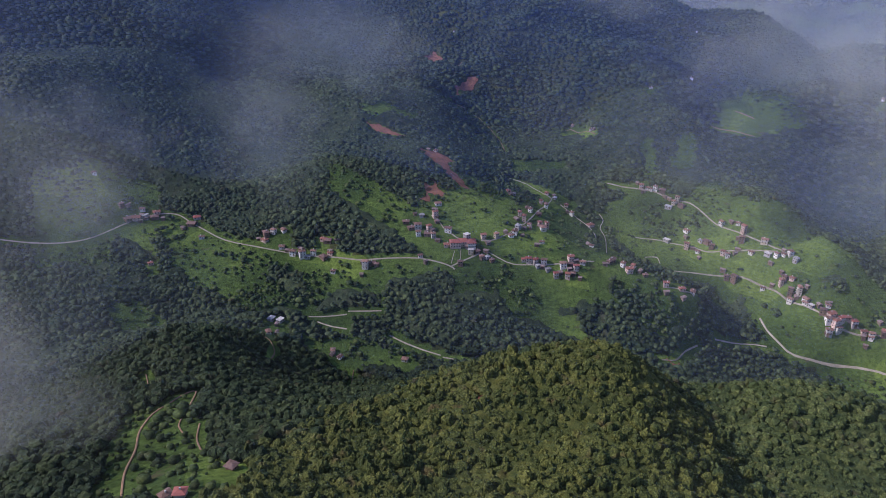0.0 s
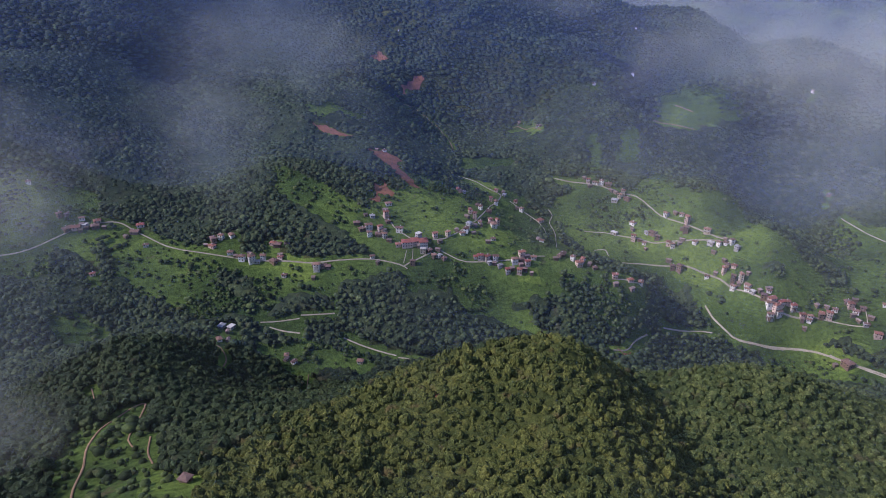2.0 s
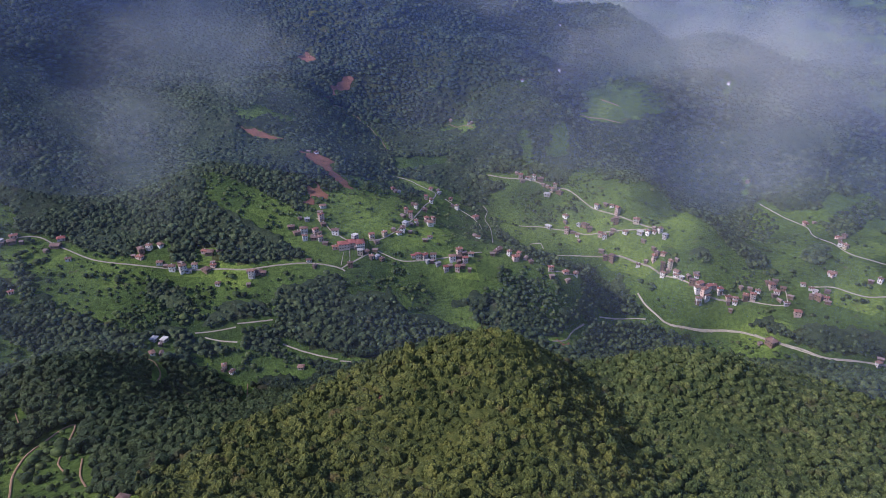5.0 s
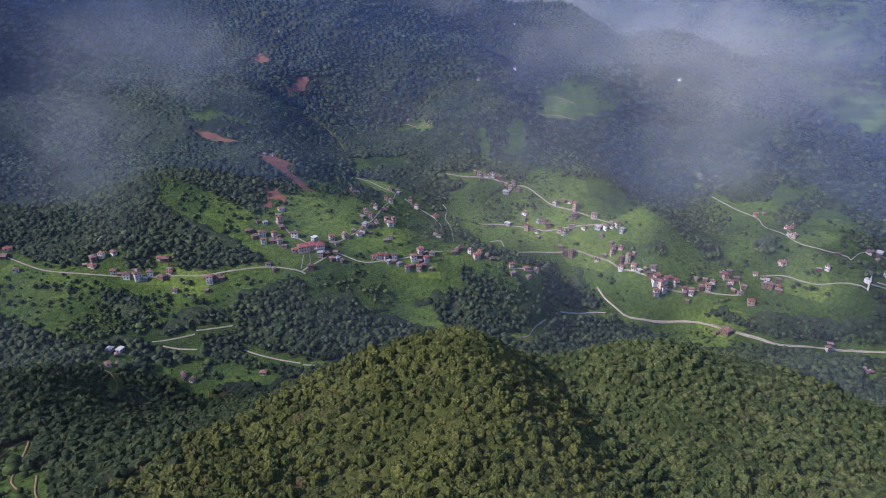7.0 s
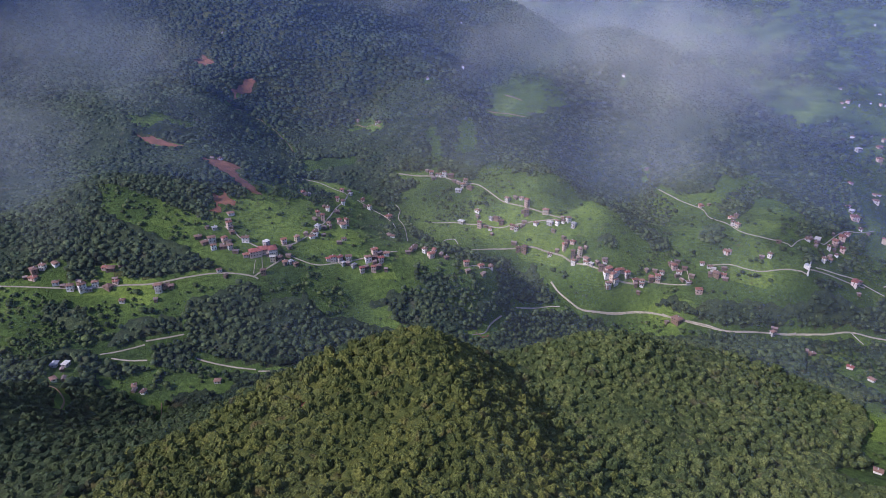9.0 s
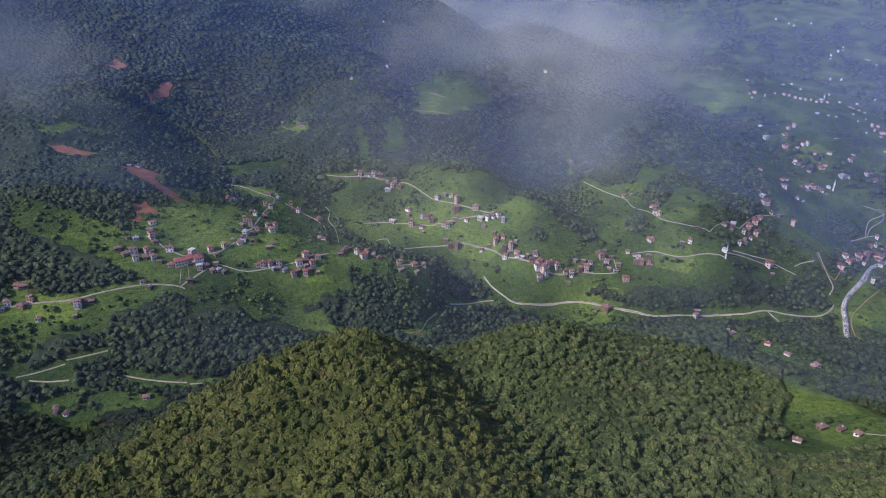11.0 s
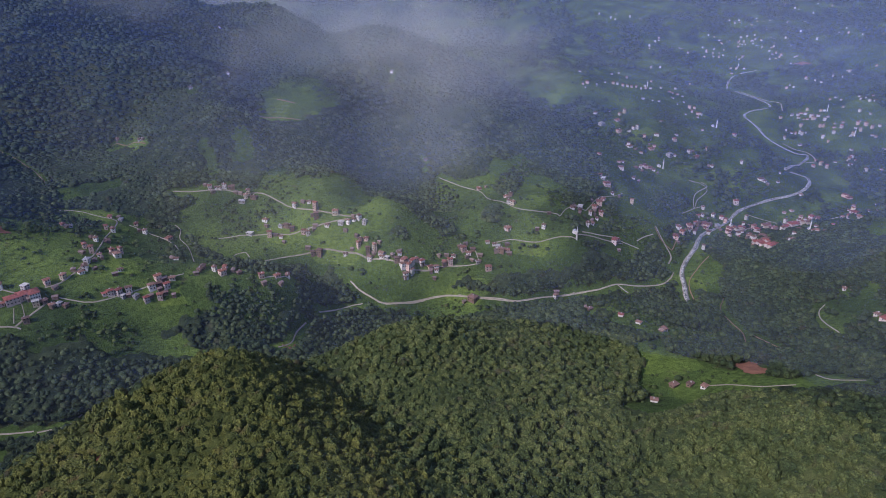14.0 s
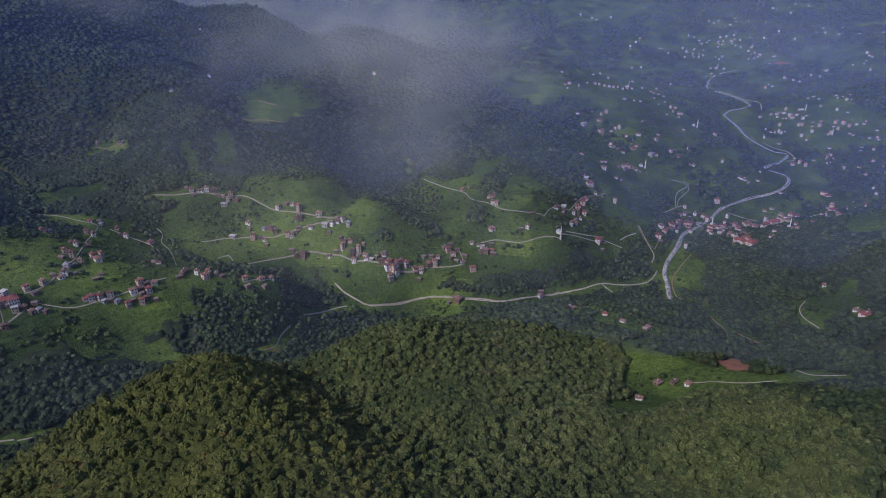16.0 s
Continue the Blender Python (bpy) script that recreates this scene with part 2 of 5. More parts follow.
FIELD_LEAVES = leaf_material("field_leaves", (0.024, 0.042, 0.016), (0.044, 0.066, 0.022), (0.075, 0.100, 0.030), (0.08, 0.075, 0.03))
FLOOR = grass_material("forest_floor", (0.032, 0.042, 0.018), (0.046, 0.058, 0.022), (0.062, 0.074, 0.026), (0.06, 0.046, 0.028))
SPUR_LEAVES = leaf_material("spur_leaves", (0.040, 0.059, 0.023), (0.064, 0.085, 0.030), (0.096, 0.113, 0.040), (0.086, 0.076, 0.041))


# ---- helpers for meshes ----
def mesh_from(name, verts, faces, mat=None, smooth=False):
    me = bpy.data.meshes.new(name)
    verts, faces = np.asarray(verts, np.float32), np.asarray(faces, np.int32)
    n = faces.shape[1]
    me.vertices.add(len(verts))
    me.vertices.foreach_set("co", verts.ravel())
    me.loops.add(faces.size)
    me.loops.foreach_set("vertex_index", faces.ravel())
    me.polygons.add(len(faces))
    me.polygons.foreach_set("loop_start", np.arange(0, faces.size, n, dtype=np.int32))
    if smooth:
        me.polygons.foreach_set("use_smooth", np.ones(len(faces), bool))
    me.update(calc_edges=True)
    if mat:
        me.materials.append(mat)
    return me


# ---- ground: one sheet to the horizon ----
NX, NY = len(GX), len(GY)
ids = np.arange(NX * NY).reshape(NX, NY)
ground = new("ground", mesh_from("ground", np.stack([np.repeat(GX, NY), np.tile(GY, NX), GZ.ravel()], -1),
             np.stack([ids[:-1, :-1], ids[1:, :-1], ids[1:, 1:], ids[:-1, 1:]], -1).reshape(-1, 4), GRASS, True))
tagged(ground, "green grassy mountain valley with steep terraced slopes", "ground", kind="structure")

# ---- open land between the woods: outlines in plan ----
MEADOWS = []


def meadow(name, outline):
    MEADOWS.append((name, outline))


meadow("spur_meadow", [(-154, 845), (-101, 799), (-27, 743), (7, 694), (-15, 687), (-62, 723), (-107, 754), (-135, 784)])
meadow("village_fields", [(-34, 779), (4, 782), (12, 819), (51, 884), (93, 911), (140, 908), (170, 882), (201, 833), (201, 760), (249, 753), (256, 659), (326, 721), (332, 703), (253, 634), (255, 626), (235, 607), (207, 620), (163, 640), (108, 646), (84, 652), (40, 640), (9, 622), (-15, 644), (-83, 657), (-115, 669), (-53, 671), (-9, 686), (10, 699), (-26, 742)])
meadow("lower_fields", [(59, 649), (90, 645), (137, 629), (150, 598), (106, 618), (70, 623)])
meadow("west_terraces", [(-383, 723), (-306, 747), (-223, 706), (-142, 684), (-52, 664), (-50, 629), (-110, 628), (-195, 607), (-254, 630), (-312, 681)])
meadow("far_west_fields", [(-479, 749), (-426, 798), (-351, 788), (-346, 747), (-382, 718), (-369, 669), (-438, 649)])
meadow("terrace_fields", [(271, 879), (317, 854), (344, 862), (378, 902), (381, 845), (378, 820), (419, 801), (496, 903), (520, 861), (484, 708), (495, 667), (470, 601), (426, 617), (398, 629), (371, 650), (353, 728), (282, 743), (239, 768), (227, 811), (228, 861), (248, 886)])
meadow("strip_meadow", [(333, 954), (361, 953), (347, 908), (321, 909)])
meadow("strip_meadow", [(272, 918), (300, 949), (313, 944), (285, 912)])
meadow("upper_fields", [(202, 1154), (234, 1100), (238, 1014), (202, 1098)])
meadow("upper_fields", [(-135, 1017), (-105, 1006), (-34, 1034), (-42, 1016), (-112, 993)])
meadow("stream_fields", [(104, 991), (129, 983), (183, 983), (179, 948), (129, 948), (96, 949)])
meadow("east_fields", [(574, 853), (616, 832), (643, 753), (610, 618), (664, 561), (736, 523), (721, 504), (614, 534), (556, 557), (484, 608), (429, 631), (458, 647), (463, 677), (475, 778)])
meadow("east_fields", [(710, 797), (707, 713), (637, 664), (654, 746)])
meadow("pasture", [(608, 490), (644, 451), (513, 333), (497, 338), (498, 385)])
meadow("roadside_fields", [(406, 613), (472, 582), (501, 530), (462, 559), (407, 603)])
meadow("river_fields", [(1035, 546), (1156, 547), (1219, 515), (1185, 484), (1123, 459), (1059, 494)])
meadow("river_fields", [(1198, 609), (1353, 589), (1262, 537), (1150, 567)])
meadow("river_fields", [(832, 481), (831, 448), (754, 395), (752, 426)])
meadow("river_fields", [(1726, 959), (1811, 911), (1617, 779), (1561, 673), (1406, 661), (1530, 797)])
meadow("right_fields", [(1150, 408), (925, 267), (846, 237), (881, 291)])
meadow("right_fields", [(695, 250), (712, 233), (643, 182), (585, 169), (610, 207)])
meadow("path_fields", [(-178, 254), (-201, 335), (-195, 354), (-175, 378), (-162, 341), (-138, 296), (-112, 268), (-98, 245), (-117, 231)])
meadow("path_fields", [(-149, 576), (-105, 580), (-21, 553), (-26, 540), (-78, 546), (-124, 554)])
meadow("knoll_field", [(-191, 502), (-194, 581), (-160, 573), (-164, 557), (-181, 524)])
meadow("knoll_field", [(-338, 595), (-314, 603), (-271, 577), (-292, 549), (-317, 553)])
meadow("north_fields", [(1782, 1492), (1975, 1427), (1666, 1046), (1283, 744), (1173, 751), (1153, 850), (1088, 948)])
meadow("north_fields", [(842, 700), (983, 713), (1014, 646), (841, 568), (777, 595), (783, 671)])
meadow("north_fields", [(2619, 1691), (2787, 1461), (2406, 1104), (2249, 1213), (2177, 1386)])
meadow("north_fields", [(1764, 868), (1955, 789), (1797, 576), (1646, 512), (1603, 631), (1612, 726)])
meadow("north_fields", [(2479, 2346), (2898, 2281), (3086, 2016), (2588, 1964), (2288, 2059)])
meadow("north_fields", [(2540, 1171), (2539, 869), (2134, 715), (2213, 923)])
meadow("north_fields", [(1149, 678), (1295, 682), (1323, 658), (1173, 642)])
meadow("upper_fields", [(435, 1083), (474, 1130), (543, 1101), (567, 1051), (547, 1024), (487, 1017), (457, 1049)])
meadow("pasture", [(453, 310), (478, 305), (460, 252), (458, 202), (466, 166), (488, 157), (477, 131), (454, 124), (440, 159), (428, 190), (413, 207), (400, 214), (353, 211), (348, 225), (393, 248), (419, 274)])
meadow("riverside_fields", [(502, 415), (627, 474), (530, 363), (528, 326), (562, 292), (541, 280), (501, 290), (487, 324), (485, 364)])
meadow("slope_fields", [(611, 826), (668, 767), (732, 772), (724, 700), (723, 633), (662, 576), (599, 567), (560, 608), (544, 659), (593, 775)])
meadow("slope_fields", [(1149, 1264), (1218, 1095), (1120, 978), (1065, 1009), (1018, 1083)])
meadow("slope_fields", [(1138, 945), (1291, 820), (1267, 733), (1198, 720), (1096, 776), (1092, 859)])
meadow("slope_fields", [(936, 809), (999, 780), (1054, 701), (1082, 657), (1040, 639), (870, 636), (844, 688)])
meadow("slope_fields", [(764, 641), (869, 623), (898, 587), (892, 548), (765, 519), (707, 535), (726, 574)])
meadow("hill_fields", [(736, 238), (748, 230), (713, 203), (661, 187), (627, 186), (681, 216)])
meadow("village_fields", [(283, 885), (298, 862), (364, 846), (411, 825), (473, 793), (470, 685), (437, 679), (387, 739), (314, 784), (284, 814), (270, 864)])


# ---- copses and wooded gullies that stand in the open land ----
COPSES = []


def copse(name, outline):
    COPSES.append((name, outline))


copse("gully_wood", [(422, 827), (456, 799), (455, 728), (474, 698), (487, 674), (496, 644), (521, 644), (514, 704), (596, 816), (622, 834), (586, 905)])
copse("copse", [(370, 692), (387, 684), (389, 658), (387, 639), (367, 656)])
copse("copse", [(388, 638), (404, 625), (460, 624), (451, 609), (435, 608), (390, 618)])
copse("copse", [(420, 684), (439, 686), (460, 678), (444, 660), (418, 665)])
copse("copse", [(452, 611), (484, 611), (522, 579), (511, 565), (476, 587)])
copse("copse", [(323, 737), (344, 734), (354, 710), (342, 705), (324, 714)])
copse("copse", [(-362, 626), (-350, 661), (-307, 670), (-273, 660), (-270, 636), (-295, 596), (-334, 595)])
copse("copse", [(-340, 725), (-328, 738), (-307, 684), (-323, 681)])
copse("copse", [(-199, 678), (-161, 685), (-144, 663), (-154, 636), (-185, 639)])
copse("copse", [(-123, 640), (-103, 648), (-68, 638), (-71, 619), (-107, 614)])
copse("copse", [(-61, 635), (-37, 652), (-12, 666), (15, 657), (17, 628), (-7, 610), (-54, 617)])
copse("copse", [(579, 673), (601, 675), (594, 639), (577, 622), (560, 635)])


def inside(x, y, outline):
    x, y = np.asarray(x, float), np.asarray(y, float)
    res = np.zeros(x.shape, bool)
    for (x0, y0), (x1, y1) in zip(outline, outline[1:] + outline[:1]):
        if y0 != y1:
            res ^= ((y0 > y) != (y1 > y)) & (x < (x1 - x0) * (y - y0) / (y1 - y0) + x0)
    return res


def is_open(x, y):
    wob = 5 * np.sin(x / 11 + y / 17) + 4 * np.sin(x / 23 - y / 9)
    res = np.zeros(np.shape(x), bool)
    for _, outline in MEADOWS:
        res |= inside(x + wob, y - wob, outline)
    for _, outline in COPSES:
        res &= ~inside(x + wob, y - wob, outline)
    return res



def part(name, verts, faces, mat, parent, label="", smooth=False):
    """One mesh object under a thing or a part."""
    me = verts if isinstance(verts, bpy.types.Mesh) else bpy.data.meshes.new(name)
    if me is not verts:
        me.from_pydata([tuple(v) for v in verts], [], [tuple(f) for f in faces])
        if smooth:
            me.polygons.foreach_set("use_smooth", [True] * len(me.polygons))
        me.materials.append(mat)
        me.update()
    ob = new(name, me)
    ob.parent = parent
    return tagged(ob, label) if label else ob


# ---- roads, tracks and paths: centre lines in plan, with their widths ----
CONCRETE_ROAD = plain_material("pale_concrete_road", (0.33, 0.29, 0.22), 0.9, spread=0.3, scale=0.15)
DIRT = plain_material("dirt_track", (0.25, 0.155, 0.085), 0.95, spread=0.35, scale=0.2)
RED_EARTH = plain_material("red_earth", (0.21, 0.09, 0.048), 0.95, spread=0.45, scale=0.09)
ROADS, PATCHES, HAMLETS, FAR_VILLAGES = [], [], [], []


def road(name, width, kind, line):
    ROADS.append((name, width, kind, line))


def bare_patch(name, outline):
    PATCHES.append((name, outline))


def hamlet(name, houses):
    HAMLETS.append((name, houses))


def far_place(x, y, across, along, houses):
    FAR_VILLAGES.append((x, y, across, along, houses))


road("valley_road", 3.6, "c", [(-485, 676), (-446, 685), (-407, 701), (-375, 728), (-358, 744), (-322, 757), (-293, 738), (-250, 709), (-208, 696), (-168, 686), (-116, 679), (-83, 674), (-28, 674), (4, 666), (13, 660)])
road("village_street", 3.6, "c", [(8, 663), (17, 668), (22, 670), (36, 678), (40, 681)])
road("village_street", 3.0, "c", [(-14, 741), (-5, 733), (0, 721), (14, 705), (24, 696)])
road("village_street", 3.6, "c", [(43, 700), (50, 700), (61, 704), (76, 717), (88, 735), (99, 751), (110, 777), (128, 827), (142, 855), (149, 874), (141, 883), (129, 895), (120, 907), (107, 916), (94, 917)])
road("field_path", 2.4, "c", [(51, 684), (64, 677), (78, 672), (104, 673), (122, 674), (142, 675), (169, 680)])
road("field_path", 2.4, "c", [(196, 788), (197, 810), (189, 827), (178, 838), (167, 853), (160, 862)])
road("field_path", 2.0, "c", [(20, 685), (19, 670)])
road("field_path", 1.8, "c", [(13, 683), (9, 667)])
road("terrace_road", 3.4, "c", [(231, 905), (252, 894), (273, 886), (293, 878), (311, 862), (331, 849), (343, 820), (352, 800), (371, 778), (389, 755), (406, 734), (412, 725)])
road("gully_path", 2.4, "c", [(212, 852), (215, 840), (208, 824), (210, 796), (189, 707)])
road("terrace_road", 3.0, "c", [(253, 814), (278, 808), (294, 799), (317, 785), (333, 771), (350, 764), (372, 753), (399, 736)])
road("terrace_road", 3.6, "c", [(287, 751), (312, 749), (341, 739), (362, 728), (377, 708), (387, 691), (391, 677), (394, 668)])
road("gully_path", 3.0, "c", [(257, 776), (264, 778), (273, 777), (273, 765)])
road("field_path", 3.0, "c", [(244, 650), (254, 650), (264, 648), (276, 651)])
road("village_street", 3.4, "c", [(394, 669), (407, 652), (416, 641), (424, 633), (437, 629), (454, 625)])
road("stream_road", 4.6, "c", [(365, 673), (366, 652), (374, 631), (383, 620), (406, 612), (434, 608), (462, 594), (484, 570), (504, 547), (519, 529), (549, 520), (600, 508)])
road("stream_road", 4.4, "c", [(471, 587), (500, 548), (522, 526), (563, 517), (597, 508), (628, 491), (653, 483), (680, 470), (720, 462), (746, 465), (757, 470)])
road("field_path", 3.0, "c", [(653, 483), (656, 466)])
road("lower_road", 3.2, "c", [(-139, 605), (-116, 607), (-100, 609)])
road("lower_road", 3.2, "c", [(-99, 613), (-64, 613)])
road("lower_road", 3.2, "c", [(-129, 599), (-115, 594), (-98, 591)])
road("lower_road", 3.4, "c", [(-54, 584), (-39, 575), (-2, 556)])
road("lower_road", 3.4, "c", [(0, 553), (22, 545), (48, 545), (54, 385), (64, 372)])
road("lower_road", 3.4, "c", [(222, 575), (238, 579), (252, 594), (271, 609)])
road("lower_road", 3.0, "c", [(296, 626), (340, 639), (359, 635)])
road("dirt_track", 3.2, "d", [(-156, 246), (-170, 277), (-177, 304), (-186, 329), (-189, 354), (-185, 368), (-179, 386), (-174, 390), (-171, 377), (-169, 365)])
road("dirt_track", 2.4, "d", [(-166, 345), (-164, 334), (-156, 322)])
road("dirt_track", 2.8, "d", [(-151, 335), (-145, 314), (-136, 297)])
road("dirt_track", 3.0, "d", [(-173, 554), (-165, 548), (-153, 518), (-150, 496)])
road("dirt_track", 2.0, "d", [(-85, 535), (-84, 513), (-83, 493)])
road("dirt_track", 2.0, "d", [(-221, 417), (-211, 398)])
road("mountain_track", 3.2, "d", [(0, 1179), (44, 1209), (69, 1140), (91, 1081), (97, 1018)])
road("mountain_track", 3.0, "d", [(0, 1351), (39, 1434)])
road("mountain_track", 2.6, "d", [(37, 1075), (52, 1053)])
road("mountain_track", 3.0, "d", [(209, 1140), (234, 1020)])
road("mountain_track", 3.0, "d", [(425, 1057), (453, 1043), (477, 1013)])
road("mountain_track", 3.0, "d", [(469, 1081), (489, 1053)])
road("town_road", 3.2, "c", [(983, 593), (1029, 621), (1076, 629), (1074, 641)])
road("town_road", 3.0, "c", [(930, 579), (979, 590), (1017, 593)])
road("town_road", 3.6, "d", [(803, 541), (791, 518), (791, 499)])
road("town_road", 3.2, "d", [(791, 499), (807, 506), (831, 519)])
road("town_road", 2.8, "c", [(640, 546), (661, 540), (680, 534), (711, 525)])
road("town_road", 4.0, "c", [(1071, 543), (1074, 509), (1077, 472), (1112, 463), (1140, 439), (1178, 431)])
road("bank_track", 3.6, "d", [(729, 416), (759, 445), (792, 456), (836, 467)])
road("dirt_track", 2.6, "d", [(732, 379), (646, 335), (610, 303), (589, 278), (555, 256)])
road("dirt_track", 2.4, "d", [(590, 267), (551, 216)])
road("dirt_track", 2.6, "c", [(687, 247), (664, 242), (629, 219), (607, 200)])
road("pasture_track", 2.6, "c", [(427, 223), (438, 205), (442, 185), (450, 166)])
road("pasture_track", 2.4, "c", [(481, 166), (471, 151), (476, 132)])
road("valley_highway", 7.0, "c", [(1561, 742), (1544, 705), (1540, 671), (1500, 634), (1465, 638)])
road("valley_highway", 6.0, "c", [(1974, 1105), (1882, 974), (1862, 918), (1791, 871)])
road("hill_road", 3.0, "c", [(623, 829), (633, 793), (638, 745), (620, 704), (604, 639), (619, 605), (637, 582), (637, 577), (660, 587), (689, 590), (693, 581), (752, 609), (782, 610), (819, 616)])
road("hill_road", 2.4, "c", [(551, 608), (567, 598), (580, 582), (592, 570), (613, 557), (633, 543)])
road("hill_road", 2.4, "c", [(650, 547), (676, 541), (703, 536), (713, 528), (734, 515)])
road("hill_road", 2.2, "c", [(450, 631), (483, 617), (512, 602), (518, 605), (522, 617)])
road("quarry_road", 5.0, "c", [(807, 542), (797, 525), (789, 510), (779, 491), (763, 483)])
road("quarry_road", 3.0, "c", [(742, 525), (765, 529), (786, 530)])
road("town_road", 3.0, "c", [(932, 580), (982, 591), (1017, 608), (1065, 621), (1070, 637), (1053, 653)])
RIVER_LINE = [(717, 417), (738, 436), (751, 447), (767, 463), (787, 473), (816, 483), (838, 491), (907, 523), (1009, 544), (1077, 558), (1146, 551), (1202, 537), (1247, 536), (1294, 549), (1331, 573), (1321, 592), (1327, 613), (1513, 658), (1515, 689), (1539, 740), (1564, 787), (1606, 832), (1679, 911), (1746, 934), (1808, 920), (1846, 941), (1902, 1020), (1958, 1101), (1994, 1154), (2140, 1238), (2224, 1255), (2289, 1231)]
bare_patch("bare_earth", [(-32, 896), (-15, 902), (14, 886), (16, 878), (5, 860), (21, 837), (35, 805), (24, 803), (11, 822), (-2, 848), (-22, 876)])
bare_patch("bare_earth", [(-25, 791), (-12, 811), (-4, 791), (3, 785), (0, 776), (-14, 776), (-16, 766), (-29, 766), (-30, 770), (-19, 776)])
bare_patch("bare_earth", [(470, 224), (488, 225), (494, 210), (478, 196), (468, 196), (460, 213)])
bare_patch("bare_earth", [(6, 1183), (23, 1289), (42, 1343), (68, 1355), (64, 1325), (33, 1285), (14, 1208)])
bare_patch("bare_earth", [(-114, 976), (-85, 967), (-54, 953), (-68, 944), (-105, 962)])
bare_patch("bare_earth", [(19, 335), (24, 340), (27, 336), (22, 327)])
bare_patch("bare_earth", [(229, 576), (239, 580), (242, 576), (233, 567)])
bare_patch("bare_earth", [(-42, 1507), (-18, 1531), (1, 1499), (-23, 1482)])
bare_patch("quarry", [(2392, 1163), (2417, 1147), (2392, 1100), (2361, 1081), (2351, 1127)])


def flowing(line, step=5.0):
    """A smooth line through the given points, at even steps."""
    p = np.array(line, float)
    p = np.vstack([2 * p[0] - p[1], p, 2 * p[-1] - p[-2]])
    out = []
    for a, b, c, d in zip(p[:-3], p[1:-2], p[2:-1], p[3:]):
        n = max(2, int(np.hypot(*(c - b)) / step))
        for t in np.arange(n) / n:
            out.append(0.5 * (2 * b + (c - a) * t + (2 * a - 5 * b + 4 * c - d) * t * t + (3 * b - 3 * c + d - a) * t**3))
    return np.array(out + [p[-2]])


def ribbon(name, line, width, lift, mat, rng, ragged=0.12, across=3):
    """A strip laid on the ground along a line, a little proud of it, with edges going down into it."""
    p = flowing(line)
    way = np.gradient(p, axis=0)
    way /= np.linalg.norm(way, axis=1)[:, None] + 1e-9
    side = np.stack([-way[:, 1], way[:, 0]], -1)
    vs, n = [], across + 3
    for k in range(n):
        u = -0.5 + (min(max(k - 1, 0), across)) / across
        rough = np.convolve(rng.normal(size=len(p) + 8), np.ones(9) / 4.0, "valid")[: len(p)] * 0.8
        w = width * (1 + ragged * rough).clip(0.4, 1.9) if k in (0, 1, n - 2, n - 1) else width
        q = p + side * (u * w)[:, None] if np.ndim(w) else p + side * u * w
        z = ground_z(q[:, 0], q[:, 1]) + (lift if 0 < k < n - 1 else -0.5)
        vs.append(np.c_[q, z])
    m = len(p)
    ids = np.arange(n * m).reshape(n, m)
    faces = np.stack([ids[:-1, :-1], ids[:-1, 1:], ids[1:, 1:], ids[1:, :-1]], -1).reshape(-1, 4)
    return new(name, mesh_from(name, np.concatenate(vs), faces, mat, True))


ROAD_RNG = np.random.default_rng(21)
for road_name, width, kind, line in ROADS:
    ob = ribbon(road_name, line, width * 0.36, 0.5, CONCRETE_ROAD if kind == "c" else DIRT, ROAD_RNG)
    tagged(ob, "narrow pale concrete road winding along the green slope" if kind == "c" else "narrow brown dirt track cut into the wooded slope", "road", kind="structure")

# the river: a stony bed with a ribbon of water in it
BED = plain_material("river_stones", (0.33, 0.31, 0.27), 0.9, spread=0.7, scale=0.12)
WATER, wn, wl, wb = material("river_water")
foam = ramp(wn, wl, noise_at(wn, wl, place(wn), 0.22, 6, 0.75), [(0.44, (0.13, 0.14, 0.125)), (0.60, (0.68, 0.68, 0.65))])
wl.new(foam, wb.inputs["Base Color"])
wb.inputs["Roughness"].default_value = 0.25
bump(wn, wl, wb, noise_at(wn, wl, place(wn), 0.8, 4), 0.5, 0.3)
tagged(ribbon("river_bed", RIVER_LINE, 5.6, 0.5, BED, ROAD_RNG, 0.4, 4), "stony grey bed of the valley river", "river bed", kind="structure")
tagged(ribbon("water", RIVER_LINE, 2.6, 0.9, WATER, ROAD_RNG, 0.45, 3), "shallow whitish river running over stones", "river", kind="structure")


def draped(name, outline, lift, mat, step=4.0):
    """A patch of another soil lying on the ground."""
    o = np.array(outline, float)
    xs, ys = np.arange(o[:, 0].min() - step, o[:, 0].max() + step, step), np.arange(o[:, 1].min() - step, o[:, 1].max() + step, step)
    gx, gy = np.meshgrid(xs, ys, indexing="ij")
    wob = 2.5 * np.sin(gx / 5 + gy / 7) + 2 * np.sin(gx / 3.1 - gy / 4.3)
    ok = inside(gx + wob, gy - wob, [tuple(q) for q in outline])
    ids = np.arange(gx.size).reshape(gx.shape)
    cell = ok[:-1, :-1] & ok[1:, :-1] & ok[1:, 1:] & ok[:-1, 1:]
    faces = np.stack([ids[:-1, :-1], ids[1:, :-1], ids[1:, 1:], ids[:-1, 1:]], -1)[cell]
    if not len(faces):
        return None
    return new(name, mesh_from(name, np.c_[gx.ravel(), gy.ravel(), ground_z(gx, gy).ravel() + lift], faces, mat, True))


for patch_name, outline in PATCHES:
    ob = draped(patch_name, outline, 0.5, RED_EARTH, 1.6)
    if ob:
        tagged(ob, "raw reddish-brown earth laid bare on the slope", "bare earth", kind="structure")

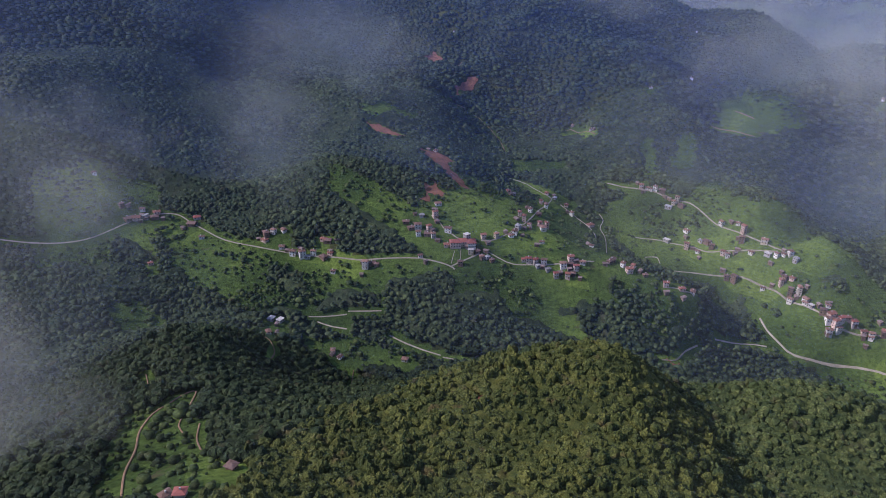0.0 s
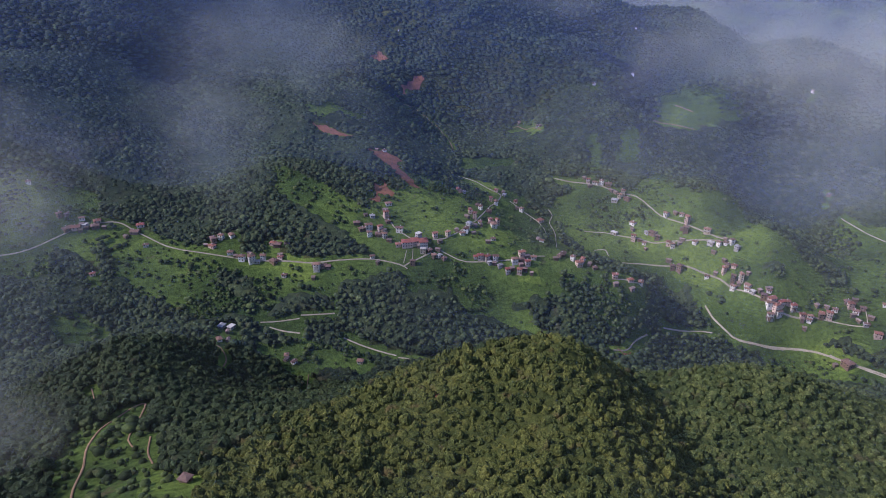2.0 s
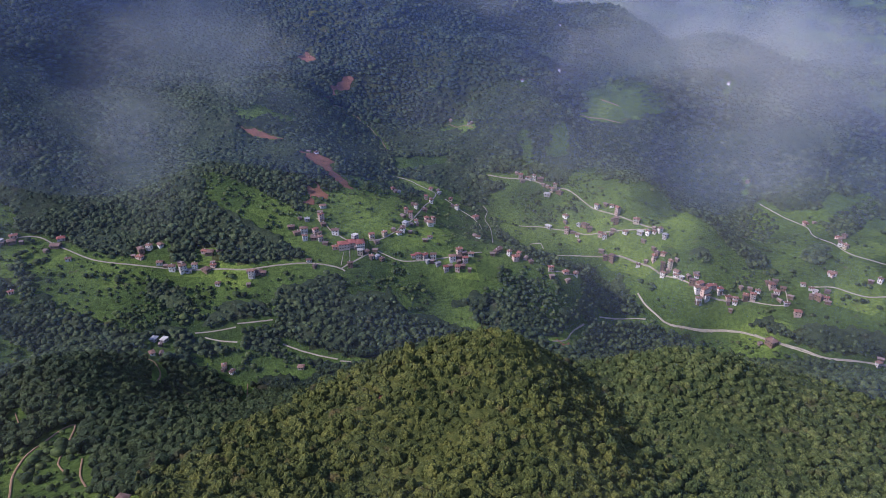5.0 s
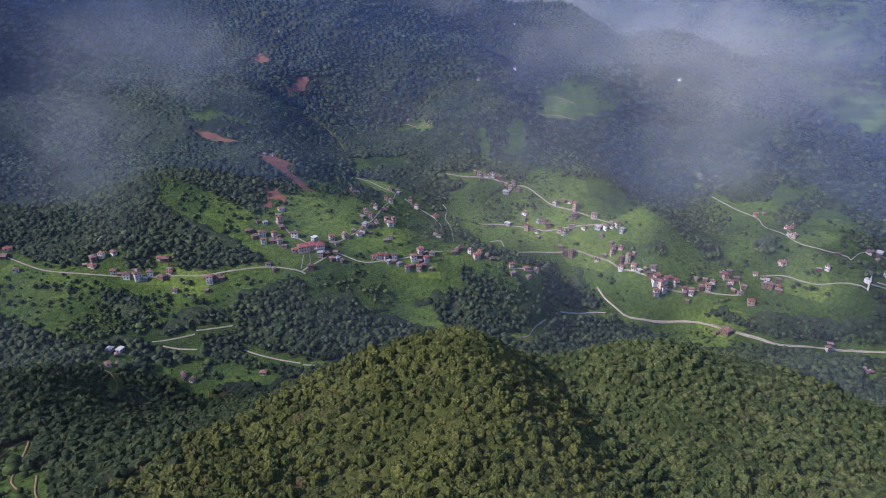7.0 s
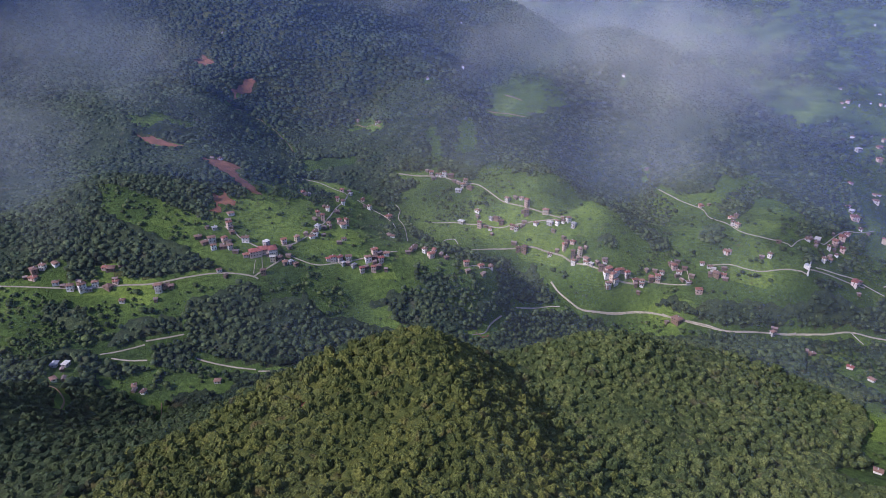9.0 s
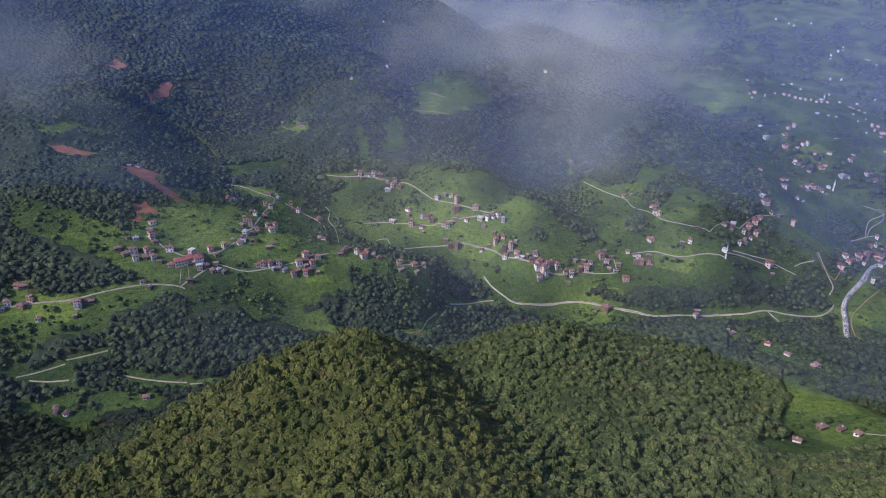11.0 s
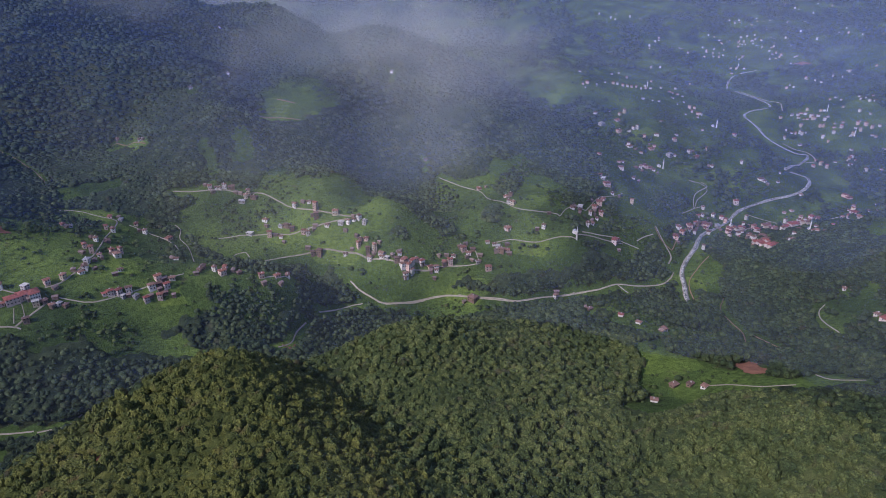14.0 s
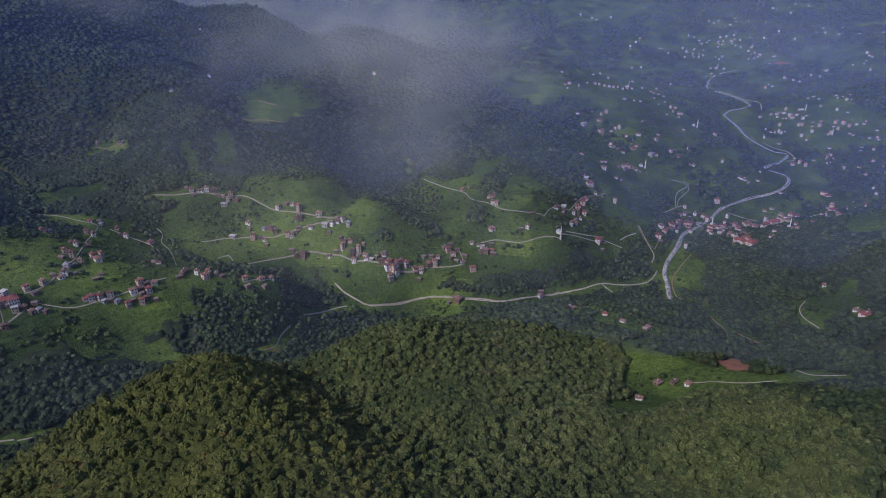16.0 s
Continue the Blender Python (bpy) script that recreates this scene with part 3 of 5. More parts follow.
# ---- houses: x, y, width, storeys, style (w white, p salmon, r red-roofed, b brown timber, g grey, c cream) ----
hamlet("school_hamlet", [(-43, 726, 7.9, 1, "b"), (-37, 716, 7.5, 1, "b"), (-29, 718, 8.6, 2, "w"), (-28, 706, 5.9, 2, "w"), (-16, 716, 6.4, 2, "p"), (-18, 706, 7.4, 1, "b"), (-11, 703, 5.5, 2, "w"), (-7, 729, 5.7, 1, "b"), (-9, 738, 6.5, 3, "p"), (6, 713, 8.2, 2, "w"), (-6, 761, 7.8, 1, "w"), (-10, 898, 5.9, 1, "w"), (4, 690, 6.2, 1, "p"), (19, 665, 6.0, 2, "b"), (-25, 738, 5.5, 1, "g")])
hamlet("school_hamlet", [(27, 699, 6.6, 3, "g"), (31, 680, 6.4, 2, "c"), (38, 682, 5.5, 1, "b"), (43, 676, 5.5, 1, "w"), (49, 676, 5.5, 1, "g"), (54, 673, 5.5, 1, "b")])
hamlet("upper_hamlet", [(46, 704, 5.8, 2, "p"), (61, 707, 5.9, 2, "c"), (78, 711, 6.3, 1, "w"), (83, 717, 7.4, 2, "w"), (88, 731, 6.7, 2, "g"), (103, 746, 5.5, 1, "w"), (98, 757, 6.5, 3, "p"), (94, 771, 5.8, 2, "p"), (107, 803, 6.0, 1, "b"), (110, 795, 5.5, 2, "w"), (121, 795, 7.9, 1, "b"), (131, 848, 5.6, 2, "p"), (137, 841, 6.8, 2, "w"), (117, 754, 5.5, 2, "p"), (119, 740, 9.0, 2, "w"), (125, 751, 5.5, 3, "p")])
hamlet("upper_hamlet", [(87, 848, 6.2, 1, "p"), (94, 843, 5.5, 1, "g"), (144, 885, 6.7, 1, "p"), (154, 875, 5.8, 1, "g"), (168, 862, 6.1, 1, "p"), (172, 840, 5.5, 2, "w"), (195, 826, 9.3, 1, "p"), (113, 704, 5.5, 1, "w"), (174, 721, 5.5, 1, "w")])
hamlet("field_hamlet", [(95, 676, 6.8, 2, "r"), (102, 675, 6.1, 2, "r"), (90, 677, 5.5, 1, "r"), (112, 675, 6.8, 2, "w"), (142, 678, 6.8, 2, "p"), (133, 671, 7.5, 2, "w"), (147, 668, 6.1, 2, "r"), (155, 675, 6.5, 1, "w"), (141, 672, 5.5, 1, "b"), (124, 662, 5.5, 2, "r"), (137, 661, 5.7, 2, "p"), (143, 663, 5.5, 1, "b"), (116, 668, 6.0, 1, "g"), (105, 671, 5.5, 1, "g")])
hamlet("top_terrace_hamlet", [(275, 888, 6.1, 2, "p"), (283, 885, 5.6, 1, "w"), (287, 883, 5.6, 1, "w"), (293, 882, 6.1, 2, "w"), (301, 878, 9.3, 1, "b"), (311, 855, 5.5, 2, "c"), (316, 857, 6.0, 3, "c"), (320, 848, 9.2, 1, "b"), (304, 852, 9.2, 1, "g"), (356, 798, 6.3, 2, "w"), (373, 789, 5.5, 1, "w"), (375, 775, 6.2, 4, "p"), (370, 765, 7.0, 3, "b"), (392, 752, 8.6, 2, "c"), (317, 809, 7.6, 1, "w")])
hamlet("terrace_hamlet", [(398, 729, 5.5, 2, "w"), (405, 726, 5.5, 1, "w"), (411, 723, 6.4, 2, "w"), (412, 711, 6.0, 2, "g"), (376, 747, 6.4, 1, "w"), (391, 736, 8.1, 1, "g"), (352, 756, 5.5, 2, "w"), (348, 761, 5.6, 2, "p"), (338, 774, 6.5, 2, "b"), (335, 784, 10.1, 1, "b"), (329, 788, 6.2, 1, "g"), (322, 775, 5.5, 1, "w"), (311, 785, 6.1, 3, "p"), (291, 803, 8.8, 1, "g")])
hamlet("stream_hamlet", [(207, 672, 7.7, 2, "p"), (202, 681, 5.5, 2, "w"), (192, 689, 7.4, 1, "b"), (187, 684, 5.5, 1, "b"), (213, 679, 5.6, 2, "p"), (224, 667, 5.5, 1, "b"), (243, 652, 6.2, 2, "p"), (260, 649, 7.0, 1, "p"), (273, 651, 7.1, 1, "w"), (346, 734, 6.3, 2, "b"), (353, 729, 7.2, 3, "b"), (377, 704, 5.5, 1, "w")])
hamlet("cliff_hamlet", [(392, 695, 5.5, 3, "p"), (397, 698, 6.3, 2, "b"), (403, 693, 6.3, 1, "p"), (402, 672, 6.2, 4, "c"), (395, 677, 5.5, 4, "b"), (393, 670, 6.1, 2, "w"), (406, 662, 7.3, 1, "w"), (404, 659, 6.1, 1, "w"), (423, 647, 5.5, 1, "w"), (408, 653, 5.5, 1, "g")])
hamlet("cliff_hamlet", [(416, 643, 7.0, 2, "b"), (423, 638, 8.2, 2, "p"), (420, 635, 8.2, 2, "w"), (433, 635, 7.1, 2, "r"), (426, 632, 8.2, 3, "p"), (419, 628, 7.0, 2, "w"), (429, 629, 7.0, 2, "w"), (441, 637, 7.1, 1, "p"), (447, 633, 7.1, 2, "r"), (462, 622, 5.5, 1, "w"), (475, 622, 6.0, 2, "b"), (483, 620, 6.6, 3, "p"), (492, 625, 5.5, 1, "w")])
hamlet("east_hamlet", [(509, 625, 7.3, 2, "p"), (508, 630, 7.3, 1, "b"), (512, 618, 7.3, 1, "w"), (520, 619, 6.1, 1, "b"), (515, 602, 5.5, 1, "g"), (520, 587, 8.4, 2, "p"), (516, 602, 6.1, 1, "b"), (547, 607, 5.6, 1, "w"), (548, 594, 8.6, 2, "b"), (555, 590, 6.1, 1, "p"), (549, 602, 6.2, 1, "g"), (574, 612, 8.8, 1, "p"), (480, 569, 11.7, 2, "b"), (542, 615, 5.5, 1, "w")])
hamlet("lone_houses", [(624, 868, 6.0, 1, "b"), (642, 752, 8.0, 1, "p"), (625, 672, 6.0, 1, "p"), (628, 666, 6.4, 2, "b"), (607, 647, 5.9, 2, "w"), (608, 639, 6.3, 2, "c"), (575, 612, 9.1, 1, "w"), (608, 578, 5.5, 2, "w"), (671, 587, 6.8, 1, "w"), (689, 588, 9.1, 1, "g"), (628, 589, 5.5, 1, "b")])
hamlet("north_terrace_hamlet", [(669, 555, 5.5, 2, "w"), (682, 557, 5.5, 1, "w"), (695, 574, 5.9, 2, "w"), (738, 595, 9.9, 2, "p"), (757, 604, 8.4, 1, "p"), (716, 585, 8.1, 2, "p"), (725, 585, 7.1, 1, "b"), (717, 573, 7.6, 2, "p"), (700, 565, 5.5, 1, "w"), (672, 586, 6.4, 1, "w"), (682, 582, 5.5, 1, "b"), (801, 635, 10.7, 2, "p"), (809, 649, 7.7, 1, "g"), (885, 675, 8.0, 2, "w"), (793, 616, 6.6, 1, "w"), (697, 529, 9.5, 2, "r"), (707, 531, 6.4, 1, "p")])
hamlet("minaret_row", [(951, 694, 8.2, 1, "b"), (970, 699, 8.2, 2, "w"), (986, 701, 9.0, 2, "p"), (997, 699, 9.0, 1, "p"), (1001, 693, 8.3, 1, "w"), (1059, 745, 11.0, 1, "p"), (1021, 767, 12.4, 1, "w"), (1077, 716, 11.7, 2, "g"), (1087, 713, 7.4, 1, "w"), (1128, 708, 7.5, 2, "w"), (1131, 694, 9.8, 1, "p"), (1141, 664, 7.6, 1, "w"), (892, 654, 6.6, 1, "w")])
hamlet("river_town", [(863, 539, 7.9, 2, "w"), (857, 528, 9.0, 2, "p"), (824, 517, 10.4, 2, "p"), (902, 545, 10.6, 2, "p"), (931, 550, 11.5, 2, "b"), (944, 546, 11.6, 2, "p"), (962, 546, 9.8, 1, "b"), (940, 539, 9.6, 1, "p"), (970, 536, 9.2, 2, "g"), (1013, 556, 7.5, 2, "r"), (1003, 587, 6.1, 2, "w"), (977, 570, 6.0, 2, "w"), (1084, 574, 8.6, 3, "r"), (1003, 566, 6.8, 2, "w")])
hamlet("river_town", [(980, 520, 11.2, 2, "p"), (971, 500, 7.8, 2, "w"), (963, 513, 8.4, 2, "p"), (1004, 514, 11.4, 2, "p"), (1006, 510, 6.7, 1, "w"), (1028, 506, 7.4, 2, "p"), (1014, 493, 8.7, 2, "r"), (1044, 494, 13.0, 2, "c"), (1045, 480, 10.2, 1, "p"), (966, 480, 7.7, 2, "w"), (963, 470, 6.4, 2, "w"), (1044, 485, 6.8, 1, "b")])
hamlet("river_town", [(930, 449, 11.1, 2, "r"), (918, 435, 12.1, 2, "r"), (956, 449, 12.6, 1, "b"), (898, 413, 13.0, 2, "r"), (985, 467, 11.6, 1, "b"), (914, 415, 9.0, 1, "p"), (1061, 470, 10.3, 1, "r"), (1073, 466, 15.2, 2, "r"), (1119, 475, 7.1, 2, "c"), (1085, 462, 12.5, 1, "p"), (1093, 451, 8.3, 2, "c"), (1130, 463, 10.0, 2, "r"), (1134, 454, 8.6, 1, "p"), (933, 401, 7.7, 1, "w")])
hamlet("river_town", [(1205, 599, 13.2, 1, "w"), (1205, 591, 7.7, 1, "w"), (1273, 598, 8.1, 1, "w"), (1213, 647, 7.1, 2, "w"), (1577, 710, 13.8, 1, "w"), (1228, 577, 5.5, 1, "w"), (1220, 527, 6.2, 1, "w")])
hamlet("ridge_village", [(1198, 1060, 17.0, 1, "w"), (1148, 992, 13.2, 2, "p"), (1134, 992, 10.5, 1, "p"), (1127, 978, 6.9, 1, "w"), (1162, 977, 6.1, 2, "g"), (1219, 1001, 7.1, 1, "w"), (1242, 997, 10.6, 2, "p"), (1253, 994, 9.8, 2, "w"), (1255, 980, 10.7, 2, "p"), (1263, 973, 9.8, 2, "w"), (1273, 969, 9.9, 2, "p"), (1421, 1068, 10.8, 2, "p"), (1423, 1054, 9.9, 2, "w")])
hamlet("ridge_village", [(1463, 1070, 10.8, 2, "p"), (1530, 1104, 10.8, 2, "w"), (1637, 1147, 9.7, 2, "w"), (1642, 1121, 15.4, 1, "r"), (1640, 1110, 11.7, 1, "r"), (1654, 1104, 14.0, 1, "p"), (1654, 1086, 11.5, 1, "w"), (1518, 991, 7.5, 1, "w"), (1343, 860, 9.6, 3, "p"), (1459, 921, 10.8, 2, "p"), (1295, 822, 10.3, 2, "r"), (1305, 814, 11.2, 2, "p"), (1327, 820, 10.5, 2, "w"), (1278, 796, 8.5, 1, "p"), (1224, 899, 12.9, 1, "g"), (1253, 878, 8.6, 1, "w"), (1250, 807, 5.9, 1, "w")])
hamlet("ridge_village", [(1227, 749, 9.8, 1, "p"), (1304, 722, 15.3, 2, "r"), (1026, 842, 10.6, 2, "g"), (1039, 809, 9.1, 2, "p"), (1070, 839, 11.6, 1, "p"), (1097, 764, 9.2, 1, "w"), (1121, 739, 7.7, 2, "r"), (1241, 886, 6.9, 1, "w"), (1306, 867, 5.5, 1, "w")])
hamlet("valley_head", [(2270, 1316, 17.0, 2, "c"), (2276, 1299, 17.0, 3, "c"), (2289, 1277, 14.6, 2, "w"), (2216, 1278, 17.0, 1, "p"), (1755, 827, 12.0, 1, "w"), (1760, 814, 14.2, 2, "w"), (1774, 803, 14.2, 2, "w"), (1738, 766, 13.9, 3, "c"), (1737, 778, 12.9, 1, "p"), (1641, 779, 7.2, 2, "w"), (1634, 752, 10.2, 2, "r"), (1635, 763, 9.2, 1, "w"), (1651, 736, 7.2, 1, "w"), (1596, 758, 9.0, 2, "c"), (2394, 1170, 13.3, 1, "w"), (2334, 1181, 16.0, 1, "p")])
hamlet("valley_head", [(1480, 614, 17.0, 3, "c"), (1470, 597, 17.0, 3, "r"), (1451, 616, 17.0, 2, "r"), (1519, 602, 10.5, 1, "w"), (1590, 754, 9.9, 2, "w"), (1633, 760, 10.1, 1, "w"), (1580, 710, 11.0, 1, "w"), (1764, 766, 13.5, 2, "w"), (1738, 738, 15.9, 3, "w"), (1771, 783, 13.6, 1, "p"), (1779, 816, 13.7, 1, "p"), (1765, 831, 12.3, 1, "w"), (1904, 807, 14.4, 1, "p"), (1919, 800, 13.1, 1, "w"), (1900, 777, 12.9, 1, "w")])
hamlet("right_village", [(1167, 406, 10.8, 2, "c"), (1193, 423, 12.8, 2, "r"), (1156, 389, 8.8, 1, "p"), (1282, 477, 11.8, 2, "p"), (1278, 468, 9.8, 1, "p"), (1384, 432, 9.3, 2, "w"), (1344, 412, 9.1, 2, "w"), (1809, 666, 12.1, 1, "w"), (1735, 613, 11.6, 2, "w"), (1746, 601, 13.0, 1, "p"), (1680, 559, 12.4, 1, "w"), (1677, 540, 11.1, 1, "w"), (1516, 510, 10.2, 1, "p"), (1710, 652, 11.6, 1, "w"), (1224, 412, 9.3, 1, "w"), (1256, 398, 9.5, 2, "p")])
hamlet("west_hamlet", [(-383, 753, 5.8, 2, "b"), (-370, 738, 10.6, 1, "b"), (-362, 741, 9.8, 1, "p"), (-360, 755, 6.6, 1, "w"), (-355, 746, 8.2, 1, "g"), (-343, 746, 9.1, 1, "b"), (-343, 754, 8.3, 1, "p"), (-295, 752, 9.0, 1, "r"), (-297, 739, 10.5, 1, "b"), (-278, 713, 6.3, 1, "w"), (-204, 715, 9.0, 2, "b"), (-196, 718, 6.7, 2, "w"), (-184, 719, 7.4, 1, "w"), (-204, 706, 8.2, 1, "p"), (-131, 701, 9.2, 1, "b"), (-182, 694, 6.5, 1, "w"), (-136, 703, 7.1, 1, "p"), (-423, 783, 5.5, 1, "w")])
hamlet("roadside_hamlet", [(-321, 667, 5.5, 1, "p"), (-168, 685, 7.1, 2, "w"), (-157, 682, 7.7, 3, "w"), (-145, 685, 6.3, 2, "w"), (-133, 680, 9.0, 1, "b"), (-126, 684, 6.2, 1, "p"), (-151, 681, 6.3, 1, "g"), (-85, 665, 7.5, 3, "w"), (-78, 668, 7.6, 1, "b"), (-73, 666, 5.5, 1, "b"), (-120, 661, 5.5, 1, "w"), (-25, 676, 5.6, 1, "w")])
hamlet("valley_farms", [(-174, 592, 7.2, 1, "g"), (-165, 592, 7.2, 1, "g"), (-171, 567, 6.4, 1, "w"), (-108, 560, 5.5, 1, "w"), (-100, 551, 5.5, 1, "w"), (-37, 552, 6.1, 1, "w"), (-107, 264, 5.5, 1, "b"), (-120, 233, 5.7, 1, "r"), (-127, 233, 5.5, 1, "w")])
hamlet("valley_farms", [(361, 588, 5.5, 1, "p"), (456, 627, 6.4, 1, "p"), (463, 623, 6.4, 2, "w"), (476, 623, 5.7, 2, "p"), (447, 632, 5.6, 1, "b")])
hamlet("pasture_farms", [(489, 392, 5.5, 1, "b"), (496, 358, 5.5, 1, "r"), (497, 337, 5.5, 1, "w"), (512, 317, 5.5, 1, "w"), (415, 241, 7.1, 1, "b"), (423, 232, 5.5, 1, "b"), (376, 232, 5.5, 1, "w"), (425, 221, 5.5, 1, "w"), (657, 190, 5.5, 1, "w"), (645, 179, 9.5, 1, "r"), (570, 513, 5.5, 2, "w"), (733, 249, 5.5, 1, "w")])
hamlet("hill_farms", [(477, 1318, 7.5, 1, "w"), (332, 1090, 5.5, 1, "w"), (232, 1043, 5.5, 1, "w"), (625, 1199, 6.2, 1, "b"), (24, 1563, 5.5, 1, "w"), (697, 1074, 5.5, 1, "w"), (557, 1553, 6.3, 1, "w"), (222, 1143, 5.5, 1, "w")])
# far villages: x, y, spread across, spread along, houses
far_place(2645, 1473, 113, 73, 34)
far_place(2166, 902, 114, 60, 14)
far_place(2339, 1547, 108, 95, 14)
far_place(2321, 1722, 92, 91, 8)
far_place(3099, 1584, 136, 208, 12)
far_place(2855, 1160, 156, 158, 14)
far_place(2851, 1627, 63, 60, 10)
far_place(1550, 2940, 56, 843, 12)
far_place(2003, 2776, 107, 99, 8)
far_place(3355, 1537, 137, 149, 8)
far_place(1530, 2871, 753, 60, 26)
far_place(2514, 2032, 183, 74, 8)
far_place(2324, 845, 162, 179, 10)
far_place(1683, 683, 57, 62, 16)
far_place(1690, 575, 32, 61, 10)
far_place(1741, 767, 38, 60, 12)
far_place(2063, 964, 65, 63, 6)
far_place(2416, 1426, 79, 85, 14)
far_place(2529, 1311, 60, 92, 12)
far_place(1676, 1146, 149, 573, 10)
far_place(1886, 728, 49, 60, 10)
far_place(1519, 479, 19, 80, 8)
far_place(1520, 567, 41, 60, 8)
far_place(1106, 784, 81, 60, 8)
far_place(911, 538, 39, 60, 10)
far_place(982, 495, 23, 60, 12)
far_place(933, 425, 44, 60, 14)
far_place(1079, 443, 34, 60, 12)
far_place(1181, 419, 22, 67, 10)
far_place(1059, 774, 70, 93, 8)
far_place(869, 672, 51, 60, 6)
MINARETS = [(998, 530), (634, 542), (1028, 693), (1537, 1120), (1284, 753), (1807, 766), (1035, 422), (2289, 1301), (1668, 635)]
SCHOOL = (20, 689)

segments = np.array([(*a, *b, w) for _, w, _, line in ROADS for a, b in zip(line, line[1:])] + [(*a, *b, 17) for a, b in zip(RIVER_LINE, RIVER_LINE[1:])], float)
house_spots = np.array([h[:2] for _, some in HAMLETS for h in some] + [SCHOOL] * 3 + MINARETS, float)


def keep_clear(x, y, room=3.0):
    """Where a tree stands on no road, water, bare earth or house."""
    ok = np.ones(np.shape(x), bool)
    for ax, ay, bx, by, w in segments:
        dx, dy = bx - ax, by - ay
        t = np.clip(((x - ax) * dx + (y - ay) * dy) / (dx * dx + dy * dy + 1e-6), 0, 1)
        ok &= np.hypot(x - ax - t * dx, y - ay - t * dy) > w / 2 + room
    for hx, hy in house_spots:
        ok &= np.hypot(x - hx, y - hy) > 8.0
        # no trees within 20 m of a house on the camera's side
        ok &= ~((np.abs(x * hy - y * hx) < 6 * math.hypot(hx, hy)) & (np.hypot(x, y) < math.hypot(hx, hy)) & (np.hypot(x - hx, y - hy) < 20))
    for _, outline in PATCHES:
        ok &= ~inside(x, y, outline)
    return ok


# under the trees the ground is dark leaf mould
centre_x, centre_y = np.meshgrid((GX[:-1] + GX[1:]) / 2, (GY[:-1] + GY[1:]) / 2, indexing="ij")
reach = np.hypot(centre_x, centre_y)
wooded = (reach < 2300) & ~((centre_x > 1000) & (reach > 1150))
for ox, oy in ((0, 0), (9, 9), (-9, 9), (9, -9), (-9, -9)):
    wooded &= ~is_open(centre_x + ox, centre_y + oy)
edge = wooded & (reach < 1300)
wooded[edge] &= keep_clear(centre_x[edge], centre_y[edge], 7.0)
ground.data.materials.append(FLOOR)
ground.data.polygons.foreach_set("material_index", wooded.ravel().astype(np.int32))


# ---- trees ----
TREES = np.random.default_rng(11)


def ico(level):
    bm = bmesh.new()
    bmesh.ops.create_icosphere(bm, subdivisions=level, radius=1)
    v = np.array([p.co for p in bm.verts])
    f = np.array([[q.index for q in p.verts] for p in bm.faces])
    bm.free()
    return v, f


def crown(level, lobes, leaves, rng, width=1.0, tall=1.0, spray=0.16):
    """A crown about 2 wide and 1.7 tall over the origin: a dome of bulging boughs under a coat of leaf sprays."""
    v, f = ico(level)
    way = rng.normal(size=(lobes, 3))
    way[:, 2] = np.abs(way[:, 2]) * 0.9 - 0.3
    way /= np.linalg.norm(way, axis=1)[:, None]
    reach = rng.uniform(0.22, 0.42, lobes)
    squash = rng.uniform(0.88, 1.14)
    bulge = lambda d: 0.66 + (reach * np.exp(-((1 - d @ way.T) / 0.075))).max(-1)  # noqa: E731
    v = v * (bulge(v) + rng.uniform(-0.11, 0.09, len(v)))[:, None] * (1, 1, 0.95) + (0, 0, 0.7)
    f = f[v[f][:, :, 2].max(1) > 0.55]
    lv = []
    for _ in range(leaves):
        d = rng.normal(size=3)
        d[2] = abs(d[2]) - 0.25
        d /= np.linalg.norm(d)
        c = np.array([0, 0, 0.7]) + d * (1, 1, 0.9) * (bulge(d) + rng.uniform(-0.03, 0.06))
        n = d + rng.normal(size=3) * 0.35
        a = np.cross(n, rng.normal(size=3))
        a *= spray * rng.uniform(0.7, 1.3) / np.linalg.norm(a)
        b = np.cross(n, a) / np.linalg.norm(n)
        lv += [c + a, c - 0.5 * a + 0.8 * b, c - 0.5 * a - 0.8 * b]
    v = np.concatenate([v[f].reshape(-1, 3), np.array(lv).reshape(-1, 3)])  # each bough's tip a piece of its own
    return v * (width * squash, width / squash, tall), np.arange(len(v)).reshape(-1, 3)


def joined_wood(name, spots, models, mat, label):
    """Trees too many to count as one mesh. Spots: x, y, radius, stretch."""
    vs, fs, base = [], [], 0
    turn = TREES.uniform(0, 6.283, len(spots))
    which = TREES.integers(0, len(models), len(spots))
    z = ground_z(spots[:, 0], spots[:, 1])
    for m, (v, f) in enumerate(models):
        pick = which == m
        n = pick.sum()
        if not n:
            continue
        c, s = np.cos(turn[pick])[:, None], np.sin(turn[pick])[:, None]
        r, tall = spots[pick, 2][:, None], spots[pick, 3][:, None]
        x = (v[:, 0] * c - v[:, 1] * s) * r + spots[pick, 0][:, None]
        y = (v[:, 0] * s + v[:, 1] * c) * r + spots[pick, 1][:, None]
        w = v[:, 2] * r * tall + z[pick][:, None] + 0.25 * r
        vs.append(np.stack([x, y, w], -1).reshape(-1, 3))
        fs.append((f[None] + (np.arange(n) * len(v))[:, None, None] + base).reshape(-1, 3))
        base += n * len(v)
    ob = new(name, mesh_from(name, np.concatenate(vs), np.concatenate(fs), mat))
    return tagged(ob, label, "forest", kind="stuff")


